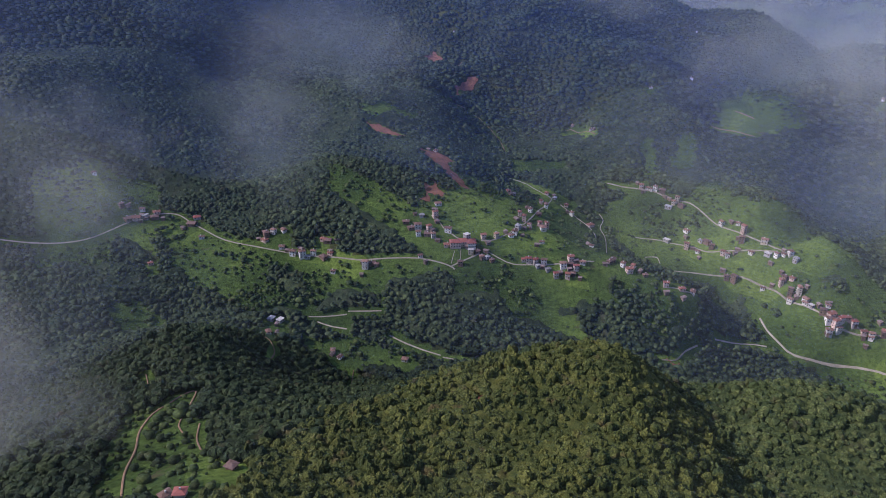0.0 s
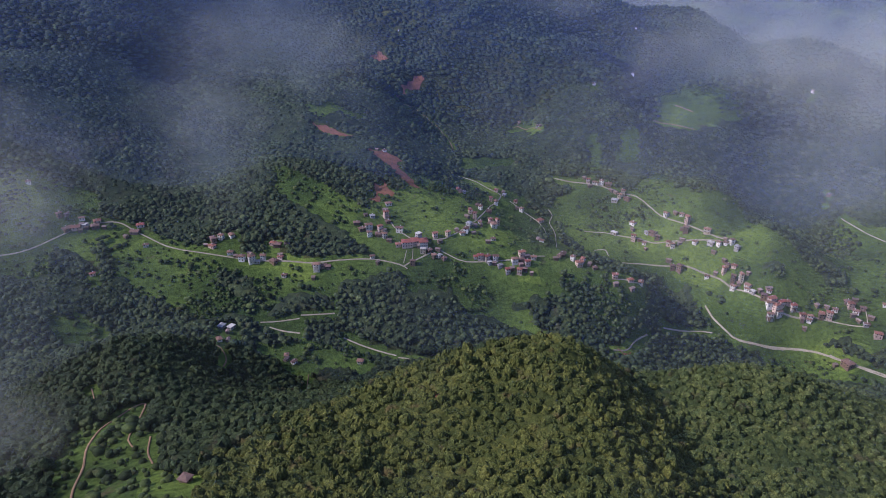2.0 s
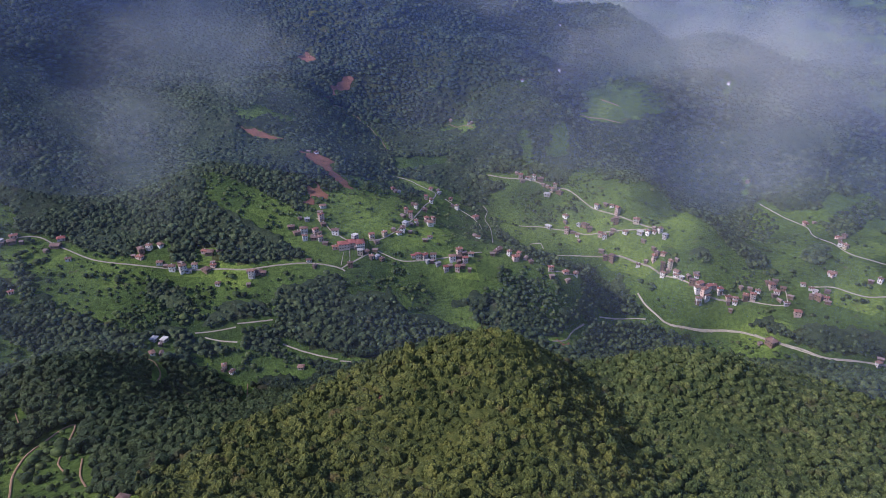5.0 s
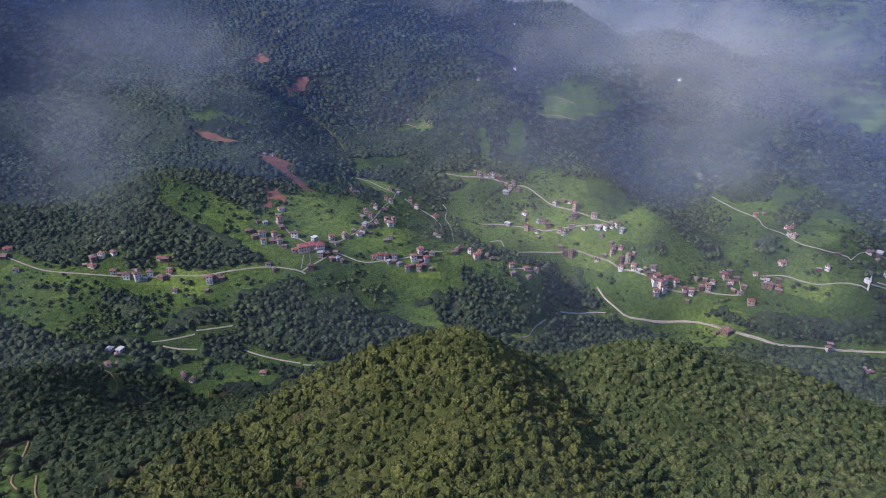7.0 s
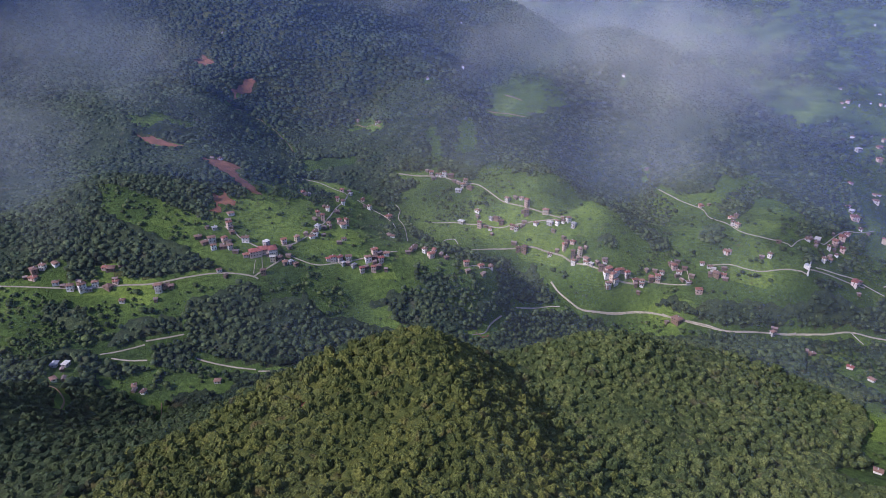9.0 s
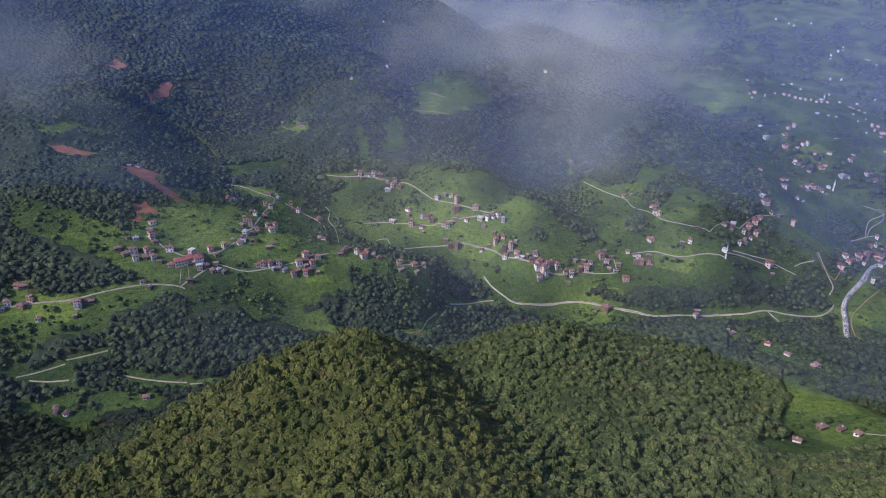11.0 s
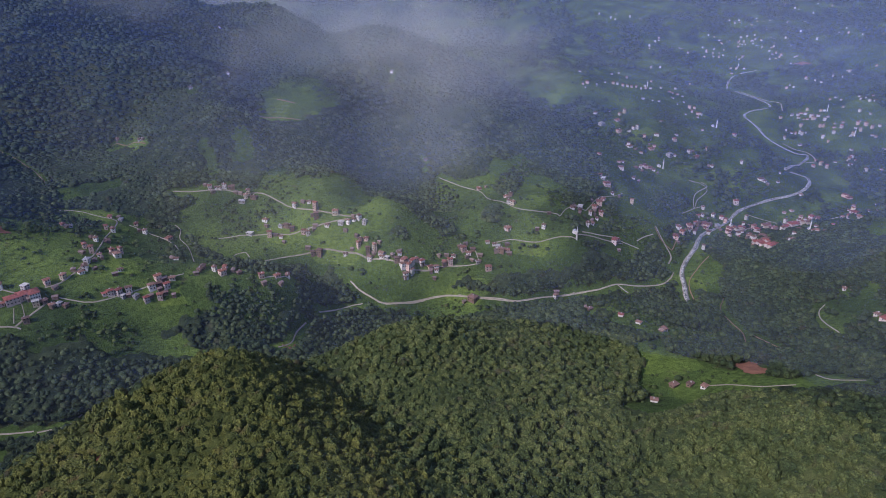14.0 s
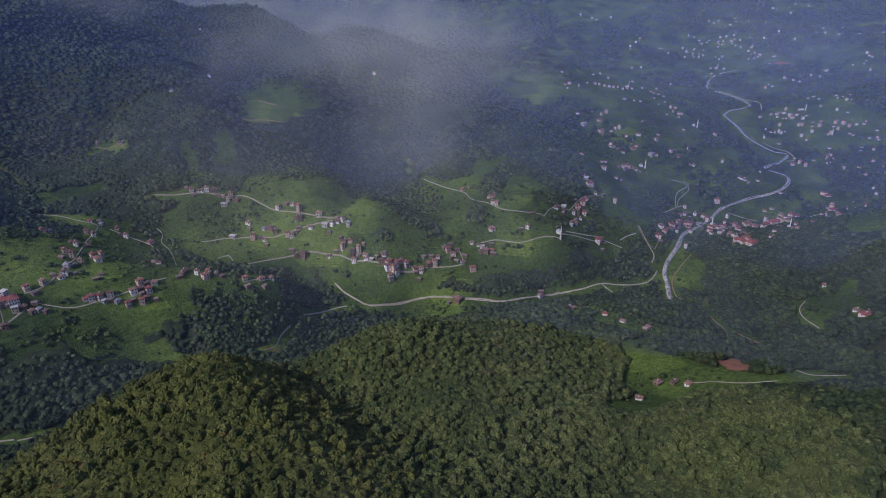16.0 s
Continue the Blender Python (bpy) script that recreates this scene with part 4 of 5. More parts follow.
def scatter(x0, x1, y0, y1, step):
    nx, ny = int((x1 - x0) / step), int((y1 - y0) / step)
    gx, gy = np.meshgrid(np.arange(nx), np.arange(ny), indexing="ij")
    gx = x0 + (gx + 0.5 * (gy % 2) + TREES.uniform(-0.5, 0.5, gx.shape)) * step
    gy = y0 + (gy + TREES.uniform(-0.5, 0.5, gy.shape)) * step
    return gx.ravel(), gy.ravel()


def facing(x, y):
    """The part of the plan that lies before the camera's hill."""
    a = np.degrees(np.arctan2(x, y))
    return (a > -46) & (a < 84)


def tuft(leaves, rng, width=1.0, tall=1.0):
    """A small far crown: one uneven dome with a few loose sprays."""
    v, f = ico(2)
    way = rng.normal(size=(6, 3))
    way[:, 2] = np.abs(way[:, 2])
    way /= np.linalg.norm(way, axis=1)[:, None]
    v = v * (0.72 + 0.34 * np.exp(-((1 - v @ way.T) / 0.12)).max(-1) + rng.uniform(-0.12, 0.10, len(v)))[:, None] * (1, 1, 0.95) + (0, 0, 0.75)
    f = f[v[f][:, :, 2].max(1) > 0.8]
    lv = []
    for _ in range(leaves):
        d = rng.normal(size=3)
        d[2] = abs(d[2])
        c = np.array([0, 0, 0.75]) + d / np.linalg.norm(d) * rng.uniform(0.85, 1.0)
        a, b = rng.normal(size=(2, 3)) * 0.14
        lv += [c + a, c + b, c - a - b]
    return np.concatenate([v, np.array(lv).reshape(-1, 3)]) * (width, width, tall), np.concatenate([f, np.arange(len(lv)).reshape(-1, 3) + len(v)])


def distant_tuft(rng, width=1.0, tall=1.0):
    """A crown on the far slopes: a low uneven dome."""
    v, f = ico(1)
    v = v * rng.uniform(0.75, 1.1, (len(v), 1)) + (0, 0, 0.7)
    return v * (width, width, tall), f[v[f][:, :, 2].max(1) > 0.4]


def undergrowth(name, x0, x1, y0, y1, d0, d1, step, tall, mat, label, within=(), without=()):
    """The closed mass of boughs and saplings between the crowns, going down to the ground at the wood's edge."""
    gx, gy = np.meshgrid(np.arange(x0, x1, step), np.arange(y0, y1, step), indexing="ij")
    gx, gy = gx + TREES.uniform(-0.3, 0.3, gx.shape) * step, gy + TREES.uniform(-0.3, 0.3, gy.shape) * step
    d = np.hypot(gx, gy)
    ok = (d > d0) & (d < d1) & facing(gx, gy) & ~is_open(gx, gy)
    ok[ok] = keep_clear(gx[ok], gy[ok], 5.0)
    for outline in without:
        ok &= ~inside(gx, gy, outline)
    if within:
        ok &= np.any([inside(gx, gy, outline) for outline in within], axis=0)
    deep = ok.copy()
    deep[1:-1, 1:-1] &= ok[:-2, 1:-1] & ok[2:, 1:-1] & ok[1:-1, :-2] & ok[1:-1, 2:]
    z = ground_z(gx, gy) + np.where(deep, tall * TREES.uniform(0.55, 1.25, gx.shape), -0.4)
    ids = np.arange(gx.size).reshape(gx.shape)
    cell = ok[:-1, :-1] & ok[1:, :-1] & ok[1:, 1:] & ok[:-1, 1:]
    faces = np.stack([ids[:-1, :-1], ids[1:, :-1], ids[1:, 1:], ids[:-1, 1:]], -1)[cell]
    used, back = np.unique(faces, return_inverse=True)
    verts = np.stack([gx.ravel(), gy.ravel(), z.ravel()], -1)[used]
    return tagged(new(name, mesh_from(name, verts, back.reshape(-1, 4), mat)), label, "undergrowth", kind="stuff")


SHAPES = ((1, 0.95), (1.1, 0.8), (0.92, 1.1), (1.05, 0.9), (1, 0.85), (0.95, 1.05), (1.08, 0.9), (0.9, 1.2))
near_models = [crown(3, 20, 16, TREES, w, t * 1.05, 0.14) for w, t in SHAPES]
side_models = [crown(2, 10, 12, TREES, w, t * 1.05, 0.18) for w, t in SHAPES]
mid_models = [tuft(1, TREES, w, t) for w, t in SHAPES]
far_models = [distant_tuft(TREES, 1.15 * w, 0.66 * t) for w, t in SHAPES]


def wood(x0, x1, y0, y1, d0, d1, step, r0, r1, gaps=0.0):
    """Spots for trees between two distances from the hill; gaps: how far glades break the wood up."""
    x, y = scatter(x0, x1, y0, y1, step)
    d = np.hypot(x, y)
    glade = np.sin(x / 83 + 1.7 * np.sin(y / 61)) + np.sin(y / 97 - 1.9 * np.sin(x / 71 + 1)) + 0.7 * np.sin(x / 31 - y / 27)
    keep = (d >= d0) & (d < d1) & facing(x, y) & (~is_open(x, y) | ((x > 180) & (d < 1150) & (glade > 1.35))) & (glade > -2.8 + 3.6 * gaps)
    x, y = x[keep], y[keep]
    # trees on the camera's side of open land, roads and houses are left out
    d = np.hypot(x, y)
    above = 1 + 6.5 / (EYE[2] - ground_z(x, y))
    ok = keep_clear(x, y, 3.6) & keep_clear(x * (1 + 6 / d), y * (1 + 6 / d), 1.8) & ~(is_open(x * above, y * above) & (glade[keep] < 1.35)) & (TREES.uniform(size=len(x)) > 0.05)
    x, y = x[ok], y[ok]
    size = r0 + (r1 - r0) * TREES.beta(1.6, 2.2, len(x))
    return np.stack([x, y, size * (1 + 0.2 * np.sin(x / 31) * np.sin(y / 27)), TREES.uniform(0.85, 1.3, len(x))], -1)


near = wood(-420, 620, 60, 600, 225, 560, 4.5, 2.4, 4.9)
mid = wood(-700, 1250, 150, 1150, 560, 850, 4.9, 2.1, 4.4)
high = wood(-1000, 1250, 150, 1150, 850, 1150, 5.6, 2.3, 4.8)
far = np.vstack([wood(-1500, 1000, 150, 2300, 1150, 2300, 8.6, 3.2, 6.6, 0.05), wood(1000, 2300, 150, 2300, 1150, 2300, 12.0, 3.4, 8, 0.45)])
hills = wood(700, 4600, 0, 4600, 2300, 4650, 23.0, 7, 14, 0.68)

# three hundred trees on the crown of the front ridge stand as trees of their own, with trunk and crown
front = (near[:, 0] > -70) & (near[:, 0] < 170) & (near[:, 1] > 225) & (near[:, 1] < 335)
own = np.flatnonzero(front)[:300]
rest = np.ones(len(near), bool)
rest[own] = False


def trunk_mesh():
    v, f = [], []
    for z, r in ((-0.3, 0.13), (0.1, 0.09), (0.6, 0.06), (1.1, 0.03)):
        v += [(r * math.cos(a * 1.0472), r * math.sin(a * 1.0472), z) for a in range(6)]
    for i in range(3):
        f += [(i * 6 + k, i * 6 + (k + 1) % 6, i * 6 + 6 + (k + 1) % 6, i * 6 + 6 + k) for k in range(6)]
    for a, lean in ((0.4, 0.5), (2.5, 0.45), (4.6, 0.55)):  # limbs
        b = len(v)
        tip = (lean * math.cos(a), lean * math.sin(a), 0.95)
        v += [(0.05, 0, 0.4), (-0.03, 0.05, 0.4), (-0.03, -0.05, 0.4), tip]
        f += [(b, b + 1, b + 3), (b + 1, b + 2, b + 3), (b + 2, b, b + 3)]
    me = bpy.data.meshes.new("trunk")
    me.from_pydata(v, [], f)
    me.materials.append(BARK)
    return me


TRUNK = trunk_mesh()
crown_meshes = [mesh_from("crown", *m, LEAVES) for m in near_models]
for k in own:
    x, y, r, tall = near[k]
    tree = new("tree")
    tree.location, tree.rotation_euler, tree.scale = (x, y, float(ground_z(x, y)) + 0.2 * r), (0, 0, float(TREES.uniform(0, 6.28))), (r, r, r * tall)
    kind = int(TREES.integers(0, len(crown_meshes)))
    tagged(tree, "broadleaf tree with a dense rounded olive-green crown", "tree", "trees of the front ridge")
    for part_name, me in (("trunk", TRUNK), ("crown", crown_meshes[kind])):
        new(part_name, me).parent = tree

# lighter leaves for sunlit ridge and spur; flanks' leaf colour darkened for cloud shade
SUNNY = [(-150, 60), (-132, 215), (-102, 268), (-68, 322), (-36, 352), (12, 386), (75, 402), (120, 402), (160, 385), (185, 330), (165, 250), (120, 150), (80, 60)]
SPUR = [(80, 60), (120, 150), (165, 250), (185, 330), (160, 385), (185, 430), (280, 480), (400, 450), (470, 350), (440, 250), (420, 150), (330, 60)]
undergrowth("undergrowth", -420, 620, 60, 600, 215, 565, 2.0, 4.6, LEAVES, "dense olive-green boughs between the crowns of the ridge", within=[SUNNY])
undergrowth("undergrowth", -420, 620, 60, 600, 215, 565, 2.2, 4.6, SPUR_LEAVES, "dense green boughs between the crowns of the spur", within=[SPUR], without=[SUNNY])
undergrowth("undergrowth", -420, 620, 60, 600, 215, 565, 2.8, 4.4, CLOUD_SHADE_LEAVES, "boughs and saplings between the flank trees, darkened for cloud shade", without=[SUNNY, SPUR])
undergrowth("undergrowth", -700, 1250, 150, 1150, 565, 1150, 4.5, 3.6, VALLEY_LEAVES, "dark green boughs and saplings between the valley trees")
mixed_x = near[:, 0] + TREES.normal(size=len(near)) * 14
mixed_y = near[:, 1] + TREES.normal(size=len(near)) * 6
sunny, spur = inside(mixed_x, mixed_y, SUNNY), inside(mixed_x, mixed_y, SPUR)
joined_wood("side_wood", near[rest & ~sunny & ~spur], side_models, CLOUD_SHADE_LEAVES, "dense green wood on the flanks of the hill, darkened for cloud shade")
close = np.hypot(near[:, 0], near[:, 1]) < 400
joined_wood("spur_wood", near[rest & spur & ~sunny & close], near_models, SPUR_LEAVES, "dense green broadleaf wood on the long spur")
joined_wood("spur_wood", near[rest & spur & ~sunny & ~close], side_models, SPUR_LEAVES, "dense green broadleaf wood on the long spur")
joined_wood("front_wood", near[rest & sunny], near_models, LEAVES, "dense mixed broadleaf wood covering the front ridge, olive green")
# past 51 degrees the slope's cloud shade is painted with the darker leaves
cloud_shaded = np.degrees(np.arctan2(mid[:, 0], mid[:, 1])) > 51
joined_wood("valley_wood", mid[~cloud_shaded], mid_models, VALLEY_LEAVES, "dark green broadleaf forest on the valley slopes")
joined_wood("alder_wood", mid[cloud_shaded], mid_models, CLOUD_SHADE_LEAVES, "forest on the hill by the river, darkened for cloud shade")
joined_wood("slope_wood", high, far_models, VALLEY_LEAVES, "dark green broadleaf forest below the mountains")
joined_wood("mountain_wood", far, far_models, FAR_LEAVES, "dark bluish forest on the far mountain sides")
joined_wood("hill_wood", hills, far_models, FAR_LEAVES, "patchy woods on the distant hills")


# ---- houses ----
WALLS = {
    "w": plain_material("white_plaster", (0.70, 0.67, 0.62), 0.85, spread=0.2, each=0.25),
    "p": plain_material("salmon_plaster", (0.58, 0.43, 0.36), 0.88, spread=0.2, each=0.25),
    "r": plain_material("pale_plaster", (0.58, 0.50, 0.45), 0.88, spread=0.2, each=0.2),
    "b": plain_material("weathered_timber", (0.17, 0.115, 0.08), 0.92, spread=0.3, each=0.3),
    "g": plain_material("grey_concrete", (0.36, 0.35, 0.34), 0.9, spread=0.2, each=0.2),
    "c": plain_material("cream_plaster", (0.54, 0.46, 0.34), 0.85, spread=0.15, each=0.15),
}
ROOFS = {
    "w": plain_material("brown_tiles", (0.20, 0.115, 0.085), 0.85, spread=0.3, scale=0.8, each=0.3),
    "p": plain_material("terracotta_tiles", (0.24, 0.10, 0.07), 0.85, spread=0.3, scale=0.8, each=0.3),
    "r": plain_material("red_tiles", (0.27, 0.085, 0.065), 0.8, spread=0.25, scale=0.8, each=0.2),
    "b": plain_material("rusty_sheet", (0.16, 0.095, 0.075), 0.7, spread=0.4, scale=0.8, each=0.3),
    "g": plain_material("grey_sheet", (0.30, 0.30, 0.31), 0.6, spread=0.25, scale=0.8, each=0.25),
    "c": plain_material("clay_tiles", (0.27, 0.14, 0.10), 0.85, spread=0.3, scale=0.8, each=0.25),
}
WALL_WORDS = {"w": "white plastered", "p": "salmon-coloured", "r": "pale plastered", "b": "weathered brown timber", "g": "bare grey concrete", "c": "cream-painted"}
ROOF_WORDS = {"w": "brown tiled roof", "p": "terracotta tiled roof", "r": "bright red tiled roof", "b": "rusty sheet roof", "g": "grey sheet roof", "c": "clay tiled roof"}
PANE, pn, pl, pb = material("dark_window_glass")
pb.inputs["Base Color"].default_value = (0.03, 0.035, 0.04, 1)
pb.inputs["Roughness"].default_value = 0.12
DOOR_WOOD = plain_material("door_wood", (0.13, 0.07, 0.04), 0.6)
BALCONY = plain_material("balcony_concrete", (0.5, 0.48, 0.45), 0.9)
HOUSE_RNG = np.random.default_rng(5)
BOX_F = [(0, 1, 2, 3), (7, 6, 5, 4), (0, 4, 5, 1), (1, 5, 6, 2), (2, 6, 7, 3), (3, 7, 4, 0)]


def box_v(x0, x1, y0, y1, z0, z1):
    return [(x0, y0, z0), (x0, y1, z0), (x1, y1, z0), (x1, y0, z0), (x0, y0, z1), (x0, y1, z1), (x1, y1, z1), (x1, y0, z1)]


def window_mesh():
    me = bpy.data.meshes.new("window")
    me.from_pydata(box_v(-0.55, 0.55, -0.06, 0.06, -0.65, 0.65), [], BOX_F)
    me.materials.append(PANE)
    return me


WINDOW = window_mesh()
UNIT_BALCONY = bpy.data.meshes.new("balcony")
UNIT_BALCONY.from_pydata(box_v(-0.5, 0.5, -1.3, 0.0, -0.12, 0.0) + box_v(-0.5, 0.5, -1.3, -1.2, 0.0, 0.9), [], BOX_F + [tuple(i + 8 for i in f) for f in BOX_F])
UNIT_BALCONY.materials.append(BALCONY)


def downhill(x, y):
    """The heading of the slope, as the angle from which a house looks out."""
    gx, gy = (float(ground_z(x + 12, y) - ground_z(x - 12, y)), float(ground_z(x, y + 12) - ground_z(x, y - 12)))
    return math.atan2(-gy, -gx)


def roof_mesh(w, d, z, rise, hip, over=0.7):
    a, b = w / 2 + over, d / 2 + over
    r = max(0.0, a - b) + 0.3 if hip else a
    top = [(-r, 0, z + rise), (r, 0, z + rise)]
    low = [(-a, -b, z), (a, -b, z), (a, b, z), (-a, b, z)]
    under = [(x, y, z - 0.22) for x, y, z in low]
    v = low + top + under
    f = [(0, 1, 5, 4), (2, 3, 4, 5), (1, 2, 5), (3, 0, 4), (0, 6, 7, 1), (1, 7, 8, 2), (2, 8, 9, 3), (3, 9, 6, 0), (9, 8, 7, 6)]
    return v, f


def house(x, y, w, storeys, style, detail=True):
    """A village house: walls on a footing dug into the slope, a tiled roof, windows on each floor, often a balcony and a chimney."""
    rng = HOUSE_RNG
    w *= 0.9
    d = w * rng.uniform(0.7, 0.9)
    tall = storeys * 2.7 + 0.2
    z = float(ground_z(x, y))
    base = new("house")
    heading = downhill(x, y) + math.pi / 2 + rng.normal() * 0.25
    base.matrix_world = Matrix.Translation((x, y, z)) @ Matrix.Rotation(heading, 4, "Z")
    size = ("one-storey", "two-storey", "three-storey", "four-storey")[storeys - 1]
    tagged(base, f"{WALL_WORDS[style]} {size} village house with {ROOF_WORDS[style]}", "house", "village houses")
    part("wall", box_v(-w / 2, w / 2, -d / 2, d / 2, -4, tall), BOX_F, WALLS[style], base)
    flat = style in "gc" and rng.uniform() < 0.3
    if flat:
        part("roof", box_v(-w / 2 - 0.4, w / 2 + 0.4, -d / 2 - 0.4, d / 2 + 0.4, tall, tall + 0.3), BOX_F, BALCONY, base)
    else:
        rise = rng.uniform(0.2, 0.27) * d
        part("roof", *roof_mesh(w, d, tall, rise, rng.uniform() < 0.7), ROOFS[style], base)
        if detail and rng.uniform() < 0.6:
            cx, cy = rng.uniform(-0.2, 0.2) * w, rng.uniform(-0.15, 0.15) * d
            part("chimney", box_v(cx - 0.35, cx + 0.35, cy - 0.35, cy + 0.35, tall, tall + rise + 0.9), BOX_F, BALCONY, base)
    if not detail:
        return base
    across = max(2, int(w / 3.2))
    for s in range(storeys):
        for k in range(across):
            u = (k + 0.5) / across * w - w / 2
            if s == 0 and k == across // 2:
                part("door", box_v(u - 0.5, u + 0.5, -d / 2 - 0.08, -d / 2 + 0.05, 0.0, 2.1), BOX_F, DOOR_WOOD, base)
                continue
            part("window", WINDOW, None, None, base).location = (u, -d / 2, s * 2.7 + 1.75)
        side = part("window", WINDOW, None, None, base)
        side.location, side.rotation_euler = ((w / 2, 0, s * 2.7 + 1.75), (0, 0, math.pi / 2))
        side = part("window", WINDOW, None, None, base)
        side.location, side.rotation_euler = ((-w / 2, 0, s * 2.7 + 1.75), (0, 0, math.pi / 2))
    if storeys > 1 and style != "b" and rng.uniform() < 0.6:
        for s in range(1, storeys):
            b = part("balcony", UNIT_BALCONY, None, None, base)
            b.location, b.scale = (0, -d / 2, s * 2.7 + 0.15), (w * 0.8, 1, 1)
    return base


FAR_WALL = {k: ([], []) for k in WALLS}
FAR_ROOF = {k: ([], []) for k in WALLS}


def far_house(x, y, w, storeys, style):
    """A house so far off that it only counts as one of its village."""
    w = min(w, 14) * 0.5
    d, tall, z, a = w * 0.8, storeys * 2.7, float(ground_z(x, y)), HOUSE_RNG.uniform(0, 6.28)
    for (vs, fs), (v, f) in ((FAR_WALL[style], (box_v(-w / 2, w / 2, -d / 2, d / 2, -4, tall), BOX_F)), (FAR_ROOF[style], roof_mesh(w, d, tall, 0.25 * d, True))):
        n = len(vs)
        vs += [(x + p * math.cos(a) - q * math.sin(a), y + p * math.sin(a) + q * math.cos(a), z + r) for p, q, r in v]
        fs += [tuple(i + n for i in face) for face in f]


NEAR_HOUSES = sorted((h for _, some in HAMLETS for h in some), key=lambda h: math.hypot(h[0], h[1]))
for h in NEAR_HOUSES[:298]:
    house(*h)
# low sheds and barns crowd round the houses
SHED_WALL, SHED_ROOF = plain_material("grey_boards", (0.16, 0.12, 0.09), 0.95, spread=0.35, each=0.35), plain_material("old_sheet_roof", (0.22, 0.16, 0.14), 0.7, spread=0.4, scale=0.8, each=0.4)


def shed(x, y):
    w, d, tall = HOUSE_RNG.uniform(3.5, 6.5), HOUSE_RNG.uniform(3, 4.5), HOUSE_RNG.uniform(2.2, 3.2)
    base = new("shed")
    base.matrix_world = Matrix.Translation((x, y, float(ground_z(x, y)))) @ Matrix.Rotation(downhill(x, y) + math.pi / 2 + HOUSE_RNG.normal() * 0.4, 4, "Z")
    tagged(base, "low weathered wooden shed with a rusty sheet roof", "shed", "sheds")
    part("wall", box_v(-w / 2, w / 2, -d / 2, d / 2, -2.5, tall), BOX_F, SHED_WALL, base)
    part("roof", *roof_mesh(w, d, tall, 0.9, False, 0.4), SHED_ROOF, base)
    part("door", box_v(-0.6, 0.6, -d / 2 - 0.07, -d / 2 + 0.05, 0, 1.9), BOX_F, DOOR_WOOD, base)


for h in NEAR_HOUSES[8:290:2]:
    a = HOUSE_RNG.uniform(0, 6.28)
    away = h[2] * 0.7 + HOUSE_RNG.uniform(3, 6)
    shed(h[0] + away * math.cos(a), h[1] + away * math.sin(a))
for h in NEAR_HOUSES[298:]:
    far_house(*h)
for cx, cy, across, along, count in FAR_VILLAGES:
    a = math.atan2(cy, cx)
    for _ in range(count):
        u, v = HOUSE_RNG.normal() * across * 0.7, HOUSE_RNG.normal() * along * 0.7
        hx, hy = cx + v * math.cos(a) - u * math.sin(a), cy + v * math.sin(a) + u * math.cos(a)
        if math.hypot(hx, hy) < 4500:
            far_house(hx, hy, HOUSE_RNG.uniform(9, 14), int(HOUSE_RNG.integers(1, 4)), "wwwcrp"[HOUSE_RNG.integers(0, 6)])
far_village = tagged(new("far_village"), "scattered white and red-roofed houses of distant villages", "village", kind="stuff")
for style in WALLS:
    if FAR_WALL[style][0]:
        part("walls", *FAR_WALL[style], WALLS[style], far_village)
        part("roofs", *FAR_ROOF[style], ROOFS[style], far_village)


# the school: three wings under red roofs round a yard
def school(x, y):
    base = new("school_building")
    heading = downhill(x, y) + math.pi / 2
    base.matrix_world = Matrix.Translation((x, y, float(ground_z(x, y)))) @ Matrix.Rotation(heading, 4, "Z")
    tagged(base, "large school building with salmon walls and red roofs", "school")
    for ox, oy, w, d, st in ((-6, 2, 12, 9, 2), (4, 4, 11, 10, 2), (12, 1, 9, 12, 2)):
        tall = st * 3.1
        v = [(a + ox, b + oy, c) for a, b, c in box_v(-w / 2, w / 2, -d / 2, d / 2, -5, tall)]
        wing = part("wing", v, BOX_F, WALLS["p" if ox < 10 else "w"], base)
        v, f = roof_mesh(w, d, tall, 2.2, True)
        part("roof", [(a + ox, b + oy, c) for a, b, c in v], f, ROOFS["r"], wing)
        for s in range(st):
            for k in range(4):
                part("window", WINDOW, None, None, wing).location = (ox + (k - 1.5) * w / 4, oy - d / 2, s * 3.1 + 1.8)


school(*SCHOOL)


# mosques: a square white hall with a dome, and a slim minaret beside it
def turned_v(profile, n=12):
    v = [(r * math.cos(6.2832 * k / n), r * math.sin(6.2832 * k / n), z) for r, z in profile for k in range(n)]
    f = [(i * n + k, i * n + (k + 1) % n, (i + 1) * n + (k + 1) % n, (i + 1) * n + k) for i in range(len(profile) - 1) for k in range(n)]
    return v, f


